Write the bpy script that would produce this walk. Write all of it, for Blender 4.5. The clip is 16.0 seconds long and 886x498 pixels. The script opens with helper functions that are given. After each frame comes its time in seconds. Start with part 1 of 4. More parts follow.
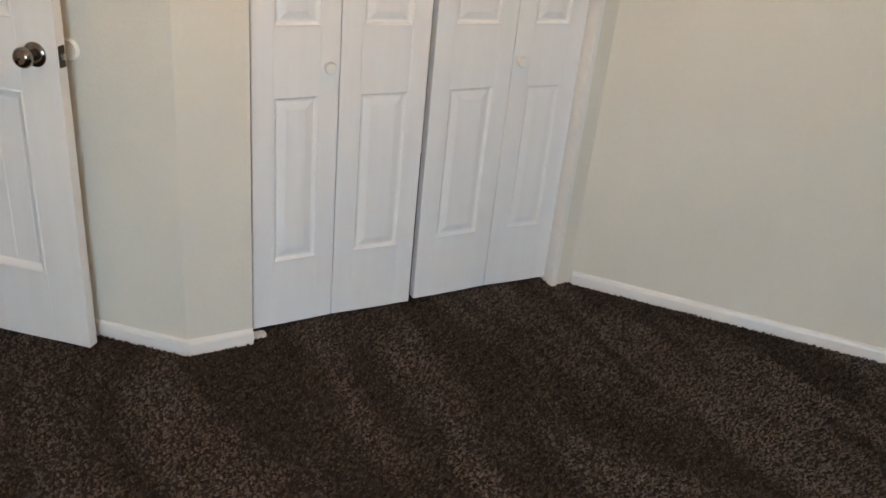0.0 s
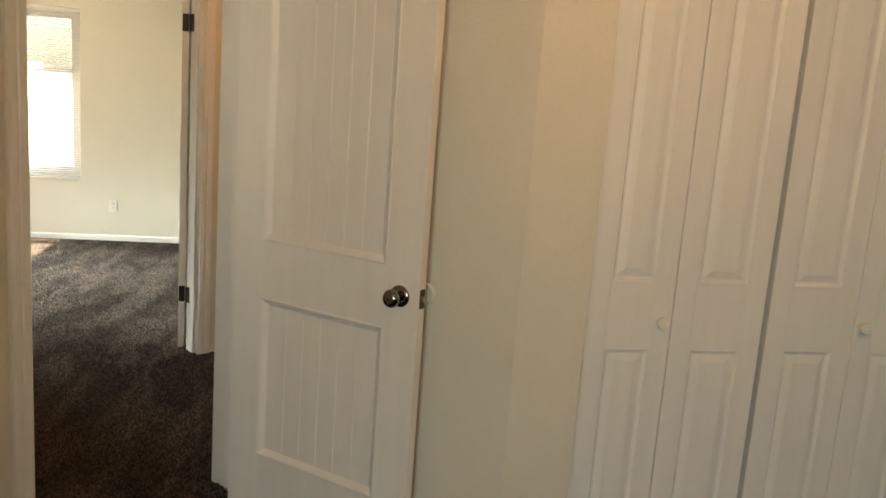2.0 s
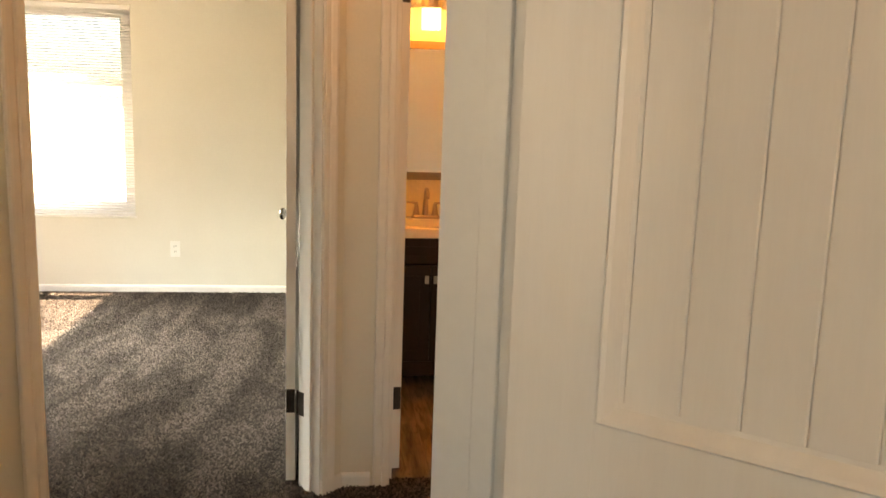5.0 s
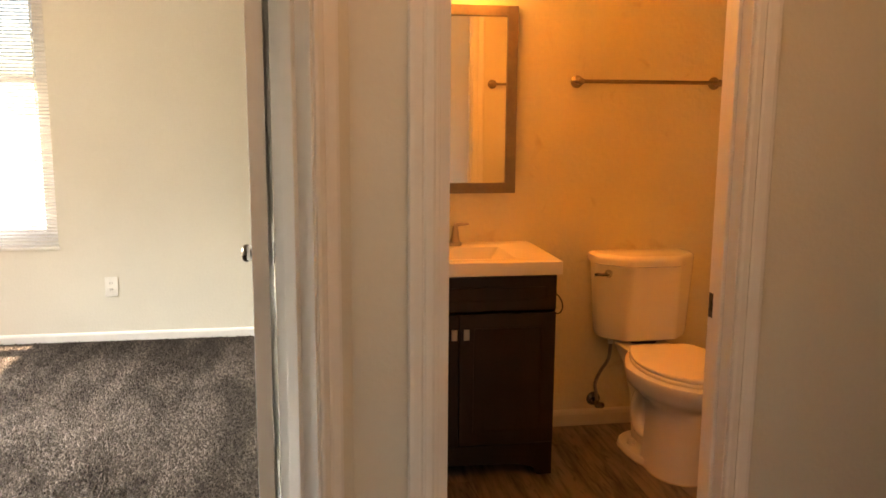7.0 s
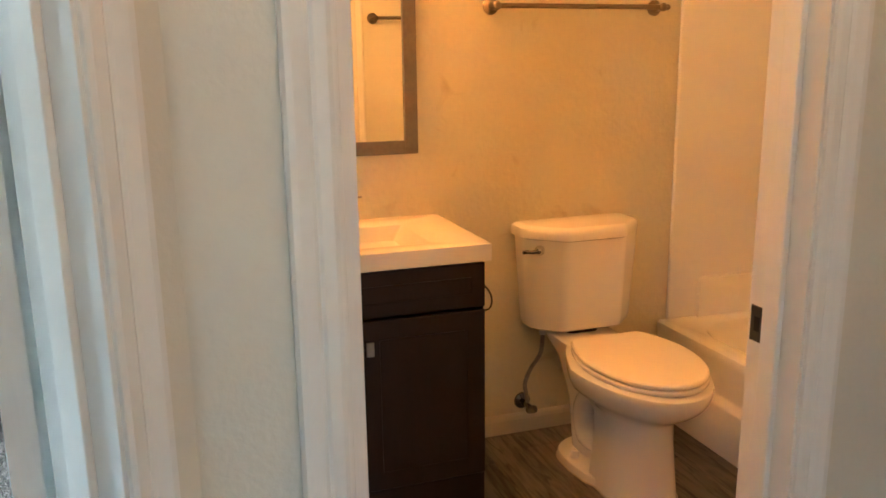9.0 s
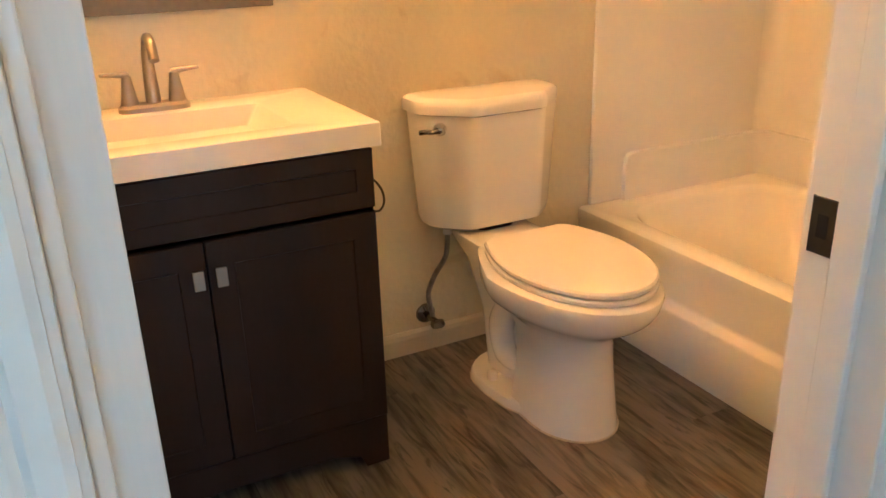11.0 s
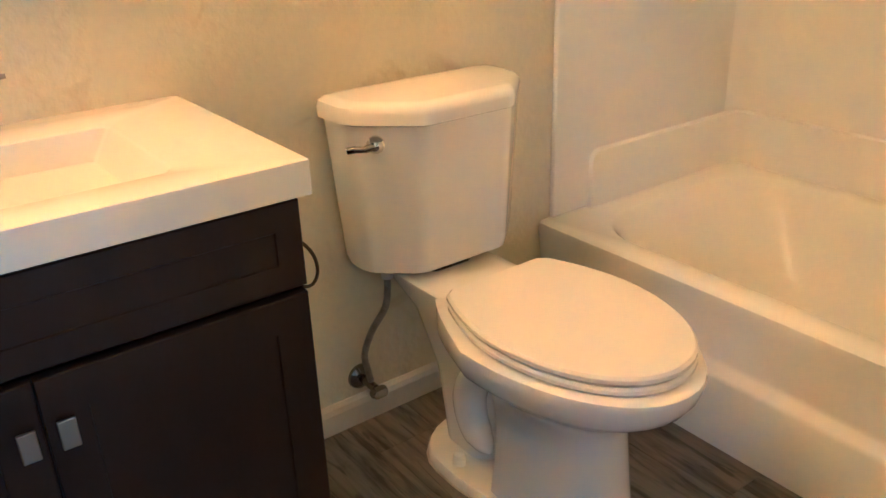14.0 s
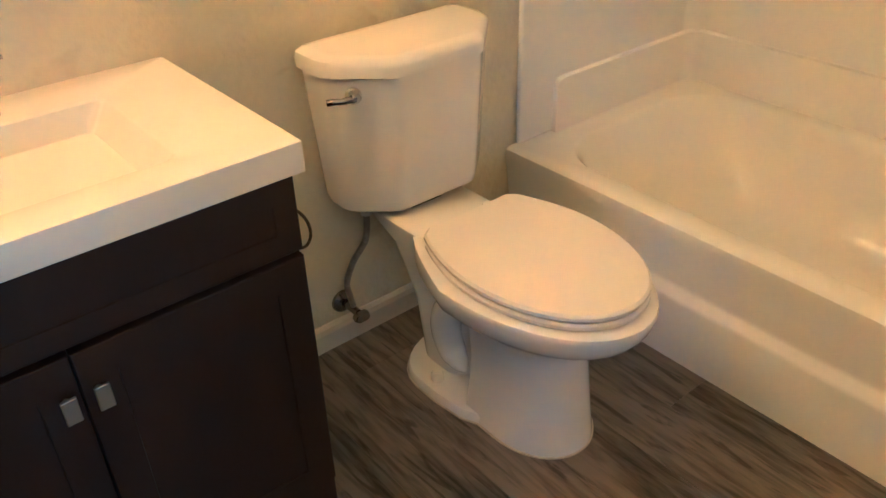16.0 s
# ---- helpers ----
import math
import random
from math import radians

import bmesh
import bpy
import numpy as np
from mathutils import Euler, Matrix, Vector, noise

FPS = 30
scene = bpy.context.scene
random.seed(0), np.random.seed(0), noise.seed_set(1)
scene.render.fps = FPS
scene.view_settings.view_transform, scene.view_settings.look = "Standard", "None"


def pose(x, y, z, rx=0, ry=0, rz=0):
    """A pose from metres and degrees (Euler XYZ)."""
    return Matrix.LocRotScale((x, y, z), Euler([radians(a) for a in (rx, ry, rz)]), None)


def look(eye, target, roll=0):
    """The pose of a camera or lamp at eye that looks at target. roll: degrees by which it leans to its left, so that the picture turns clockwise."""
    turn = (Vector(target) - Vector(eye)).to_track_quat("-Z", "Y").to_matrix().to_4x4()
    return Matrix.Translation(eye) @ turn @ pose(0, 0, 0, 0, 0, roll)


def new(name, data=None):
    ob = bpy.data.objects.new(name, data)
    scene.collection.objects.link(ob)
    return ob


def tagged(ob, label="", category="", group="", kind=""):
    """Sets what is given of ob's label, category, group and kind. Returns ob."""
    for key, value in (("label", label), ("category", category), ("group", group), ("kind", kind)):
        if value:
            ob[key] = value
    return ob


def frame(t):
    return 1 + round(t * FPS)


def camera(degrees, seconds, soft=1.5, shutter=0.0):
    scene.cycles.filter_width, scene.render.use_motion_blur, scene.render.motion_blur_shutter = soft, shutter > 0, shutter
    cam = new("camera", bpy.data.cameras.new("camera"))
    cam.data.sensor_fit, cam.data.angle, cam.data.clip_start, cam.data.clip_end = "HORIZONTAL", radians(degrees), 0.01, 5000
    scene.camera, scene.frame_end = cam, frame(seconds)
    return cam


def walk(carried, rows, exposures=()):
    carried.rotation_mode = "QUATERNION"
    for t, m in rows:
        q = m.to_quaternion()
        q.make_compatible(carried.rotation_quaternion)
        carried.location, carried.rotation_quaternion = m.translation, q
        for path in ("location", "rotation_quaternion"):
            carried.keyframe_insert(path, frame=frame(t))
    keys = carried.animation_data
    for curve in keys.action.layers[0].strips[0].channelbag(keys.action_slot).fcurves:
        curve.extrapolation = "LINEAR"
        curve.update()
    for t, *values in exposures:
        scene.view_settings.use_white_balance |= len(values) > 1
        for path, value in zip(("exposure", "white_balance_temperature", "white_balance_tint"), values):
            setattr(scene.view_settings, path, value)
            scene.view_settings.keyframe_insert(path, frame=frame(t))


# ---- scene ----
cam = camera(57.2, 16.0, soft=1.6)
PATH = [
    (0, (0.077, 0.502, 1.484), (1.004, 2.046, 0.615), 5.9),
    (0.5, (0.11, 0.408, 1.493), (0.851, 2.116, 0.761), 5.4),
    (1, (0.118, 0.36, 1.487), (0.722, 2.18, 0.916), 4.6),
    (1.5, (0.041, 0.409, 1.491), (0.52, 2.303, 1.06), 4.3),
    (2, (-0.119, 0.548, 1.488), (0.242, 2.483, 1.134), 4.2),
    (2.5, (-0.272, 0.715, 1.492), (0.021, 2.664, 1.153), 3.4),
    (3, (-0.357, 0.973, 1.463), (-0.088, 2.927, 1.131), 3.0),
    (3.5, (-0.388, 1.284, 1.453), (-0.137, 3.241, 1.128), 2.7),
    (4, (-0.465, 1.576, 1.448), (-0.222, 3.533, 1.117), 2.5),
    (6.3, (-0.574, 3.152, 1.333), (-0.295, 5.104, 1.0), 0.7),
    (6.5, (-0.583, 3.252, 1.345), (-0.294, 5.202, 1.008), 0.6),
    (7, (-0.631, 3.48, 1.339), (-0.305, 5.426, 1.013), 0.4),
    (7.5, (-0.633, 3.69, 1.324), (-0.235, 5.623, 1.002), -0.0),
    (8, (-0.589, 3.885, 1.333), (-0.092, 5.793, 0.995), -0.2),
    (8.5, (-0.588, 4.061, 1.33), (-0.011, 5.938, 0.954), -0.5),
    (9, (-0.549, 4.235, 1.306), (0.074, 6.082, 0.858), -0.8),
    (9.5, (-0.492, 4.389, 1.293), (0.191, 6.185, 0.739), -1.2),
    (10, (-0.451, 4.512, 1.26), (0.287, 6.252, 0.608), -1.4),
    (12.5, (-0.238, 5.081, 1.094), (0.736, 6.652, 0.331), -1.8),
    (13, (-0.22, 5.183, 1.107), (0.792, 6.716, 0.315), -1.8),
    (13.5, (-0.189, 5.266, 1.123), (0.85, 6.774, 0.32), -1.8),
    (14, (-0.186, 5.33, 1.14), (0.887, 6.806, 0.322), -1.9),
    (14.5, (-0.197, 5.352, 1.17), (0.9, 6.788, 0.313), -2.0),
    (15, (-0.208, 5.333, 1.216), (0.889, 6.73, 0.298), -1.9),
    (15.5, (-0.225, 5.315, 1.269), (0.85, 6.671, 0.266), -1.9),
    (16, (-0.235, 5.306, 1.311), (0.816, 6.615, 0.224), -1.9),
]
EXPOSURES = [(0.0, 4.2, 6600, 11), (0.5, 4.2, 7000, 10), (1.0, 3.9, 7900, 10), (1.5, 3.47, 8800, 9), (2.0, 3.43, 9300, 10), (3.0, 3.50, 9700, 11), (4.0, 3.68, 10700, 14), (6.3, 3.55, 10000, 18), (7.2, 3.5, 10000, 21),
             (8.0, 3.5, 8300, 23), (8.5, 3.8, 6500, 8), (9.0, 4.1, 5900, 0), (10.0, 4.42, 5250, -6), (12.5, 4.57, 3750, -13), (14.5, 4.40, 3600, -15), (16.0, 4.32, 3550, -15)]
walk(cam, [(t, look(eye, target, roll)) for t, eye, target, roll in PATH], EXPOSURES)

# ---- plan: the bedroom is turned by 47 degrees against the bathroom ----
U = Vector((0.680, 0.733, 0)).normalized()       # along the bedroom's door wall
N = Vector((-U.y, U.x, 0))                       # from the bedroom into the hall
P0 = Vector((-0.318, 3.337, 0))                  # hinge side of the bedroom's door
U2 = Vector((0.740, 0.672, 0)).normalized()      # along the far bedroom's door wall
N2 = Vector((-U2.y, U2.x, 0))
C2 = Vector((-0.622, 5.077, 0))                  # hinge side of the far bedroom's door
HIGH = 2.44
BATH = 0.004                                     # top of the vinyl planks
BACK = 6.73                                      # the bathroom's back wall


def at(s, n, z=0.0):
    return P0 + s * U + n * N + Vector((0, 0, z))


def along(origin, way):
    """A local frame: x along way, y to its left, z up."""
    x = Vector(way).normalized()
    y = Vector((-x.y, x.x, 0))
    m = Matrix.Identity(4)
    m.col[0][:3], m.col[1][:3], m.col[3][:3] = x, y, Vector(origin)
    return m


# ---- world, sun, large lights ----
world = bpy.data.worlds.new("world")
scene.world = world
world.use_nodes = True
sky = world.node_tree.nodes.new("ShaderNodeTexSky")
sky.sky_type, sky.sun_disc = "NISHITA", False
sky.sun_elevation, sky.sun_rotation = radians(52.5), radians(-90)
back = world.node_tree.nodes["Background"]
back.inputs["Strength"].default_value = 0.07
world.node_tree.links.new(sky.outputs[0], back.inputs["Color"])


def lamp(name, kind, energy, color, m, **more):
    data = bpy.data.lights.new(name, kind)
    data.energy, data.color = energy, color
    for key, value in more.items():
        if key == "size":
            data.size = value
        elif key == "size_y":
            data.shape, data.size_y = "RECTANGLE", value
        elif key == "radius":
            data.shadow_soft_size = value
        elif key == "angle":
            data.angle = value
        elif key == "spread":
            data.spread = value
    ob = new(name, data)
    ob.matrix_world = m
    return ob


WARM = (1.0, 0.345, 0.065)
lamp("sun", "SUN", 5.0, (1.0, 0.95, 0.86), look((-20, 7, 28), (-20 + 0.609, 7, 28 - 0.793)), angle=radians(0.5))
BACK_P, LEFT_X, BACK_Y = Vector((3.62, 0.81, 0)), -0.92, -2.6
lamp("daylight_bedroom", "AREA", 5.7, (0.64, 0.83, 1.0), look((-1.4, BACK_Y - 0.05, 1.5), (0.0, 2.6, 1.2)), size=1.35, size_y=1.15)
lamp("daylight_far_window", "AREA", 2.4, (0.70, 0.86, 1.0), look((-2.84, 8.60, 1.08), (-2.84, 7.0, 0.95)), size=0.86, size_y=1.0)
lamp("daylight_side_window", "AREA", 22, (0.66, 0.84, 1.0), look((-3.57, 7.0, 1.5), (-2.0, 6.6, 0.0)), size=1.6, size_y=0.9, spread=radians(80))
# added daylight from the hall's unseen left end, for the bath wall and casings
lamp("added_hall_daylight", "AREA", 0.05, (0.72, 0.86, 1.0), look((-2.13, 2.80, 1.5), (-0.5, 4.3, 1.1)), size=0.8, size_y=1.15)
CEILING_LAMP = at(-0.75, -2.0, 2.30)
lamp("ceiling_bulb", "POINT", 1.8, (1.0, 0.56, 0.22), Matrix.Translation(CEILING_LAMP), radius=0.09)
HALL_LAMP = Vector((-0.20, 4.35, 2.30))
lamp("hall_bulb", "POINT", 0.54, (1.0, 0.50, 0.20), Matrix.Translation(HALL_LAMP), radius=0.09)
VANITY_X = -0.105
for i in (-1, 0, 1):
    for z, watts in ((1.885, 0.25), (2.045, 0.82)):
        lamp("vanity_bulb", "POINT", watts, WARM, Matrix.Translation((VANITY_X + 0.17 * i, BACK - 0.12, z)), radius=0.045)


# ---- materials ----
def material(name, color, rough=0.5, metal=0.0, vary=0.08, scale=8.0, bump=0.0, bump_scale=120.0, stretch=(1, 1, 1), spec=0.5,
             coat=0.0, second=None, grain=40.0, mix=0.5):
    """A surface with colour variation at two scales and fine relief."""
    m = bpy.data.materials.new(name)
    m.use_nodes = True
    t = m.node_tree
    b = t.nodes["Principled BSDF"]
    b.inputs["Roughness"].default_value, b.inputs["Metallic"].default_value = rough, metal
    b.inputs["Specular IOR Level"].default_value, b.inputs["Coat Weight"].default_value = spec, coat
    co = t.nodes.new("ShaderNodeTexCoord")
    mp = t.nodes.new("ShaderNodeMapping")
    mp.inputs["Scale"].default_value = stretch
    t.links.new(co.outputs["Object"], mp.inputs["Vector"])

    def noise_node(size, detail=4.0):
        n = t.nodes.new("ShaderNodeTexNoise")
        n.inputs["Scale"].default_value, n.inputs["Detail"].default_value = size, detail
        t.links.new(mp.outputs[0], n.inputs["Vector"])
        return n
    big, fine = noise_node(scale), noise_node(grain, 6.0)
    add = t.nodes.new("ShaderNodeMath")
    add.operation = "MULTIPLY_ADD"
    t.links.new(fine.outputs["Fac"], add.inputs[0])
    add.inputs[1].default_value = mix
    t.links.new(big.outputs["Fac"], add.inputs[2])
    ramp = t.nodes.new("ShaderNodeValToRGB")
    lo = [c * (1 - vary) for c in color] + [1]
    hi = ([c * (1 + vary) for c in color] if second is None else list(second)) + [1]
    ramp.color_ramp.elements[0].position, ramp.color_ramp.elements[1].position = 0.35 + mix * 0.35, 0.65 + mix * 0.65
    ramp.color_ramp.elements[0].color, ramp.color_ramp.elements[1].color = lo, hi
    t.links.new(add.outputs[0], ramp.inputs[0])
    t.links.new(ramp.outputs[0], b.inputs["Base Color"])
    if rough > 0.02:
        rr = t.nodes.new("ShaderNodeMapRange")
        rr.inputs["To Min"].default_value, rr.inputs["To Max"].default_value = rough * 0.85, min(1, rough * 1.15)
        t.links.new(fine.outputs["Fac"], rr.inputs["Value"])
        t.links.new(rr.outputs[0], b.inputs["Roughness"])
    if bump:
        n = noise_node(bump_scale, 3.0)
        bp = t.nodes.new("ShaderNodeBump")
        bp.inputs["Strength"].default_value, bp.inputs["Distance"].default_value = bump, 0.003
        t.links.new(n.outputs["Fac"], bp.inputs["Height"])
        t.links.new(bp.outputs[0], b.inputs["Normal"])
    return m


def glowing(name, color, strength):
    m = material(name, color)
    b = m.node_tree.nodes["Principled BSDF"]
    b.inputs["Emission Color"].default_value, b.inputs["Emission Strength"].default_value = (*color, 1), strength
    return m


def island_tint(m, low, high, streak=0.0):
    """Tints each small piece of a joined mesh by its own chance, with broad bands."""
    t = m.node_tree
    b = t.nodes["Principled BSDF"]
    geo = t.nodes.new("ShaderNodeNewGeometry")
    ramp = t.nodes.new("ShaderNodeValToRGB")
    ramp.color_ramp.elements[0].color, ramp.color_ramp.elements[1].color = (*low, 1), (*high, 1)
    t.links.new(geo.outputs["Random Per Island"], ramp.inputs[0])
    co = t.nodes.new("ShaderNodeTexCoord")
    mp = t.nodes.new("ShaderNodeMapping")
    mp.inputs["Scale"].default_value, mp.inputs["Rotation"].default_value = (3.0, 0.85, 1), (0, 0, radians(8))
    n = t.nodes.new("ShaderNodeTexNoise")
    n.inputs["Scale"].default_value, n.inputs["Detail"].default_value = 1.5, 5.0
    n.inputs["Distortion"].default_value = 0.5
    t.links.new(co.outputs["Object"], mp.inputs["Vector"])
    t.links.new(mp.outputs[0], n.inputs["Vector"])
    rng = t.nodes.new("ShaderNodeMapRange")
    rng.inputs["From Min"].default_value, rng.inputs["From Max"].default_value = 0.42, 0.60
    rng.inputs["To Min"].default_value, rng.inputs["To Max"].default_value = 1 - streak, 1 + streak
    t.links.new(n.outputs["Fac"], rng.inputs["Value"])
    mul = t.nodes.new("ShaderNodeMix")
    mul.data_type, mul.blend_type = "RGBA", "MULTIPLY"
    mul.inputs["Factor"].default_value = 1.0
    t.links.new(ramp.outputs[0], mul.inputs["A"])
    t.links.new(rng.outputs[0], mul.inputs["B"])
    t.links.new(mul.outputs["Result"], b.inputs["Base Color"])
    return m


PAINT = material("wall_paint", (0.70, 0.672, 0.600), 0.55, vary=0.03, scale=2.0, bump=0.35, bump_scale=90, grain=60, spec=0.35)
# the house's wall paint, with the vanity lamps' yellow glow put into its colour
LAMPLIT_BATH_PAINT = material("lamplit_bath_paint", (0.68, 0.62, 0.46), 0.40, vary=0.05, scale=3.0, bump=1.0, bump_scale=42, grain=60, spec=0.4)
CEIL = material("ceiling_paint", (0.78, 0.76, 0.72), 0.9, vary=0.03, bump=0.5, bump_scale=70)
TRIM = material("trim_paint", (0.78, 0.765, 0.74), 0.32, vary=0.03, scale=5, bump=0.06, bump_scale=60, spec=0.5)
CREAM_TRIM = material("cream_trim_paint", (0.62, 0.57, 0.48), 0.45, vary=0.06, scale=7, bump=0.2, bump_scale=80)
DOOR = material("door_paint", (0.80, 0.785, 0.765), 0.36, vary=0.025, scale=4, bump=0.08, bump_scale=40, stretch=(6, 6, 0.5))
CLOSET = material("closet_paint", (0.80, 0.80, 0.81), 0.38, vary=0.025, scale=4, bump=0.08, bump_scale=40, stretch=(6, 6, 0.5))
CARPET = material("carpet_backing", (0.040, 0.031, 0.026), 1.0, vary=0.35, scale=30, bump=1.0, bump_scale=260, grain=200, spec=0.1)
PILE = island_tint(material("carpet_yarn", (0.12, 0.10, 0.085), 1.0, spec=0.05), (0.036, 0.0285, 0.0255), (0.140, 0.114, 0.101), 0.34)
NICKEL = material("brushed_nickel", (0.56, 0.52, 0.47), 0.28, 1.0, vary=0.05, grain=200)
BRUSHED = material("satin_nickel", (0.36, 0.32, 0.28), 0.42, 1.0, vary=0.02, scale=4)
AGED = material("aged_nickel", (0.27, 0.225, 0.18), 0.30, 1.0, vary=0.06, grain=200)
SATIN = material("polished_nickel", (0.25, 0.23, 0.21), 0.12, 1.0, vary=0.03)
CHROME = material("chrome", (0.75, 0.74, 0.72), 0.08, 1.0, vary=0.02)
BRONZE = material("dark_bronze", (0.075, 0.06, 0.05), 0.42, 0.85, vary=0.2, grain=120)
STEEL = material("braided_steel", (0.33, 0.31, 0.30), 0.45, 0.9, vary=0.25, scale=60, bump=0.6, bump_scale=500, grain=400)
PORCELAIN = material("porcelain", (0.83, 0.80, 0.755), 0.09, vary=0.012, scale=3, spec=0.55, coat=0.3)
SEAT = material("seat_plastic", (0.84, 0.80, 0.75), 0.22, vary=0.01, scale=3)
ACRYLIC = material("tub_acrylic", (0.86, 0.84, 0.80), 0.12, vary=0.02, scale=2, spec=0.5, coat=0.15)
MARBLE = material("cultured_marble", (0.80, 0.77, 0.73), 0.22, vary=0.015, scale=4)
ESPRESSO = material("espresso_wood", (0.021, 0.0112, 0.0082), 0.50, spec=0.25, vary=0.22, scale=4, stretch=(3, 3, 0.8), bump=0.05, bump_scale=60, grain=40)
TAUPE = material("taupe_frame", (0.15, 0.128, 0.105), 0.45, vary=0.2, scale=5, stretch=(1, 6, 1), grain=80)
GLASSY = material("mirror_silver", (0.90, 0.90, 0.89), 0.012, 1.0, vary=0.0)
DARK = material("dark_void", (0.01, 0.01, 0.01), 0.8)
WHITE_PLASTIC = material("white_plastic", (0.80, 0.79, 0.75), 0.35, vary=0.02)
SLAT = material("blind_slat", (0.80, 0.80, 0.80), 0.45, vary=0.02)
TINTED = material("tinted_glass", (0.30, 0.34, 0.40), 0.02, vary=0.0)
TINTED.node_tree.nodes["Principled BSDF"].inputs["Transmission Weight"].default_value = 1.0
TINTED.node_tree.nodes["Principled BSDF"].inputs["IOR"].default_value = 1.05
SHADE = glowing("lit_glass", (1.0, 0.60, 0.20), 0.9)
CAULK = material("caulk", (0.55, 0.47, 0.36), 0.6, vary=0.15, scale=30)
OUTSIDE = material("dry_ground", (0.42, 0.38, 0.32), 0.95, vary=0.2, scale=1.5)

_t = LAMPLIT_BATH_PAINT.node_tree
_bsdf = _t.nodes["Principled BSDF"]
_spot, _rng, _stain = (_t.nodes.new(k) for k in ("ShaderNodeTexNoise", "ShaderNodeMapRange", "ShaderNodeMix"))
_spot.inputs["Scale"].default_value, _spot.inputs["Detail"].default_value, _spot.inputs["Distortion"].default_value = 7.0, 6.0, 0.8
_rng.inputs["From Min"].default_value, _rng.inputs["From Max"].default_value, _rng.inputs["To Max"].default_value = 0.64, 0.76, 0.55
_stain.data_type, _stain.inputs["B"].default_value = "RGBA", (0.46, 0.36, 0.22, 1)
_t.links.new([n for n in _t.nodes if n.type == "TEX_COORD"][0].outputs["Object"], _spot.inputs["Vector"])
_t.links.new(_spot.outputs["Fac"], _rng.inputs["Value"])
_t.links.new(_rng.outputs[0], _stain.inputs["Factor"])
_t.links.new(_bsdf.inputs["Base Color"].links[0].from_socket, _stain.inputs["A"])
_t.links.new(_stain.outputs["Result"], _bsdf.inputs["Base Color"])

PLANK = material("vinyl_plank", (0.036, 0.028, 0.023), 0.40, vary=0.40, scale=2.6, stretch=(8, 0.9, 1), bump=0.18, bump_scale=30, grain=8,
                 second=(0.190, 0.157, 0.132), mix=0.75)
_t = PLANK.node_tree
for _n in _t.nodes:
    if _n.type == "TEX_NOISE":
        _n.inputs["Distortion"].default_value = 0.6
_bsdf = _t.nodes["Principled BSDF"]
_crack, _edge, _dark, _mp = (_t.nodes.new(k) for k in ("ShaderNodeTexNoise", "ShaderNodeMapRange", "ShaderNodeMix", "ShaderNodeMapping"))
_mp.inputs["Scale"].default_value = (22, 3.0, 1)
_crack.inputs["Scale"].default_value, _crack.inputs["Detail"].default_value, _crack.inputs["Distortion"].default_value = 1.6, 6.0, 1.4
_edge.inputs["From Min"].default_value, _edge.inputs["From Max"].default_value = 0.34, 0.43
_edge.inputs["To Min"].default_value = 0.42
_dark.data_type, _dark.blend_type = "RGBA", "MULTIPLY"
_dark.inputs["Factor"].default_value = 1.0
_t.links.new([n for n in _t.nodes if n.type == "TEX_COORD"][0].outputs["Object"], _mp.inputs["Vector"])
_t.links.new(_mp.outputs[0], _crack.inputs["Vector"])
_t.links.new(_crack.outputs["Fac"], _edge.inputs["Value"])
_t.links.new(_bsdf.inputs["Base Color"].links[0].from_socket, _dark.inputs["A"])
_t.links.new(_edge.outputs[0], _dark.inputs["B"])
_t.links.new(_dark.outputs["Result"], _bsdf.inputs["Base Color"])
_info = _t.nodes.new("ShaderNodeObjectInfo")
_map = [n for n in _t.nodes if n.type == "MAPPING"][0]
_off = _t.nodes.new("ShaderNodeVectorMath")
_off.operation = "SCALE"
_off.inputs[0].default_value = (7.0, 13.0, 3.0)
_t.links.new(_info.outputs["Random"], _off.inputs["Scale"])
_t.links.new(_off.outputs[0], _map.inputs["Location"])
_t.links.new(_off.outputs[0], _mp.inputs["Location"])


# ---- builders ----
def part(name, bm, mat, parent=None, label="", smooth=False, m=None):
    """One mesh object from a bmesh, under a thing or part if one is given."""
    bmesh.ops.recalc_face_normals(bm, faces=bm.faces)
    me = bpy.data.meshes.new(name)
    if smooth:
        for f in bm.faces:
            f.smooth = True
        for e in bm.edges:
            if len(e.link_faces) == 2 and e.calc_face_angle(0) > radians(38):
                e.smooth = False
    bm.to_mesh(me)
    bm.free()
    me.materials.append(mat)
    ob = new(name, me)
    if parent is not None:
        ob.parent = parent
    if m is not None:
        ob.matrix_basis = m
    if label:
        ob["label"] = label
    return ob


def thing(name, m, label, category, group="", kind=""):
    ob = new(name)
    ob.empty_display_size = 0.1
    ob.matrix_basis = m if isinstance(m, Matrix) else Matrix.Translation(m)
    return tagged(ob, label, category, group, kind)


def box(x0, x1, y0, y1, z0, z1, bevel=0.0, bm=None, segments=2):
    one = bmesh.new()
    r = bmesh.ops.create_cube(one, size=1.0)
    for v in r["verts"]:
        v.co = ((x0 + x1) / 2 + v.co.x * (x1 - x0), (y0 + y1) / 2 + v.co.y * (y1 - y0), (z0 + z1) / 2 + v.co.z * (z1 - z0))
    if bevel:
        bmesh.ops.bevel(one, geom=one.edges[:], offset=bevel, segments=segments, affect="EDGES", profile=0.5)
    if bm is None:
        return one
    tmp = bpy.data.meshes.new("tmp")
    one.to_mesh(tmp)
    one.free()
    bm.from_mesh(tmp)
    bpy.data.meshes.remove(tmp)
    return bm


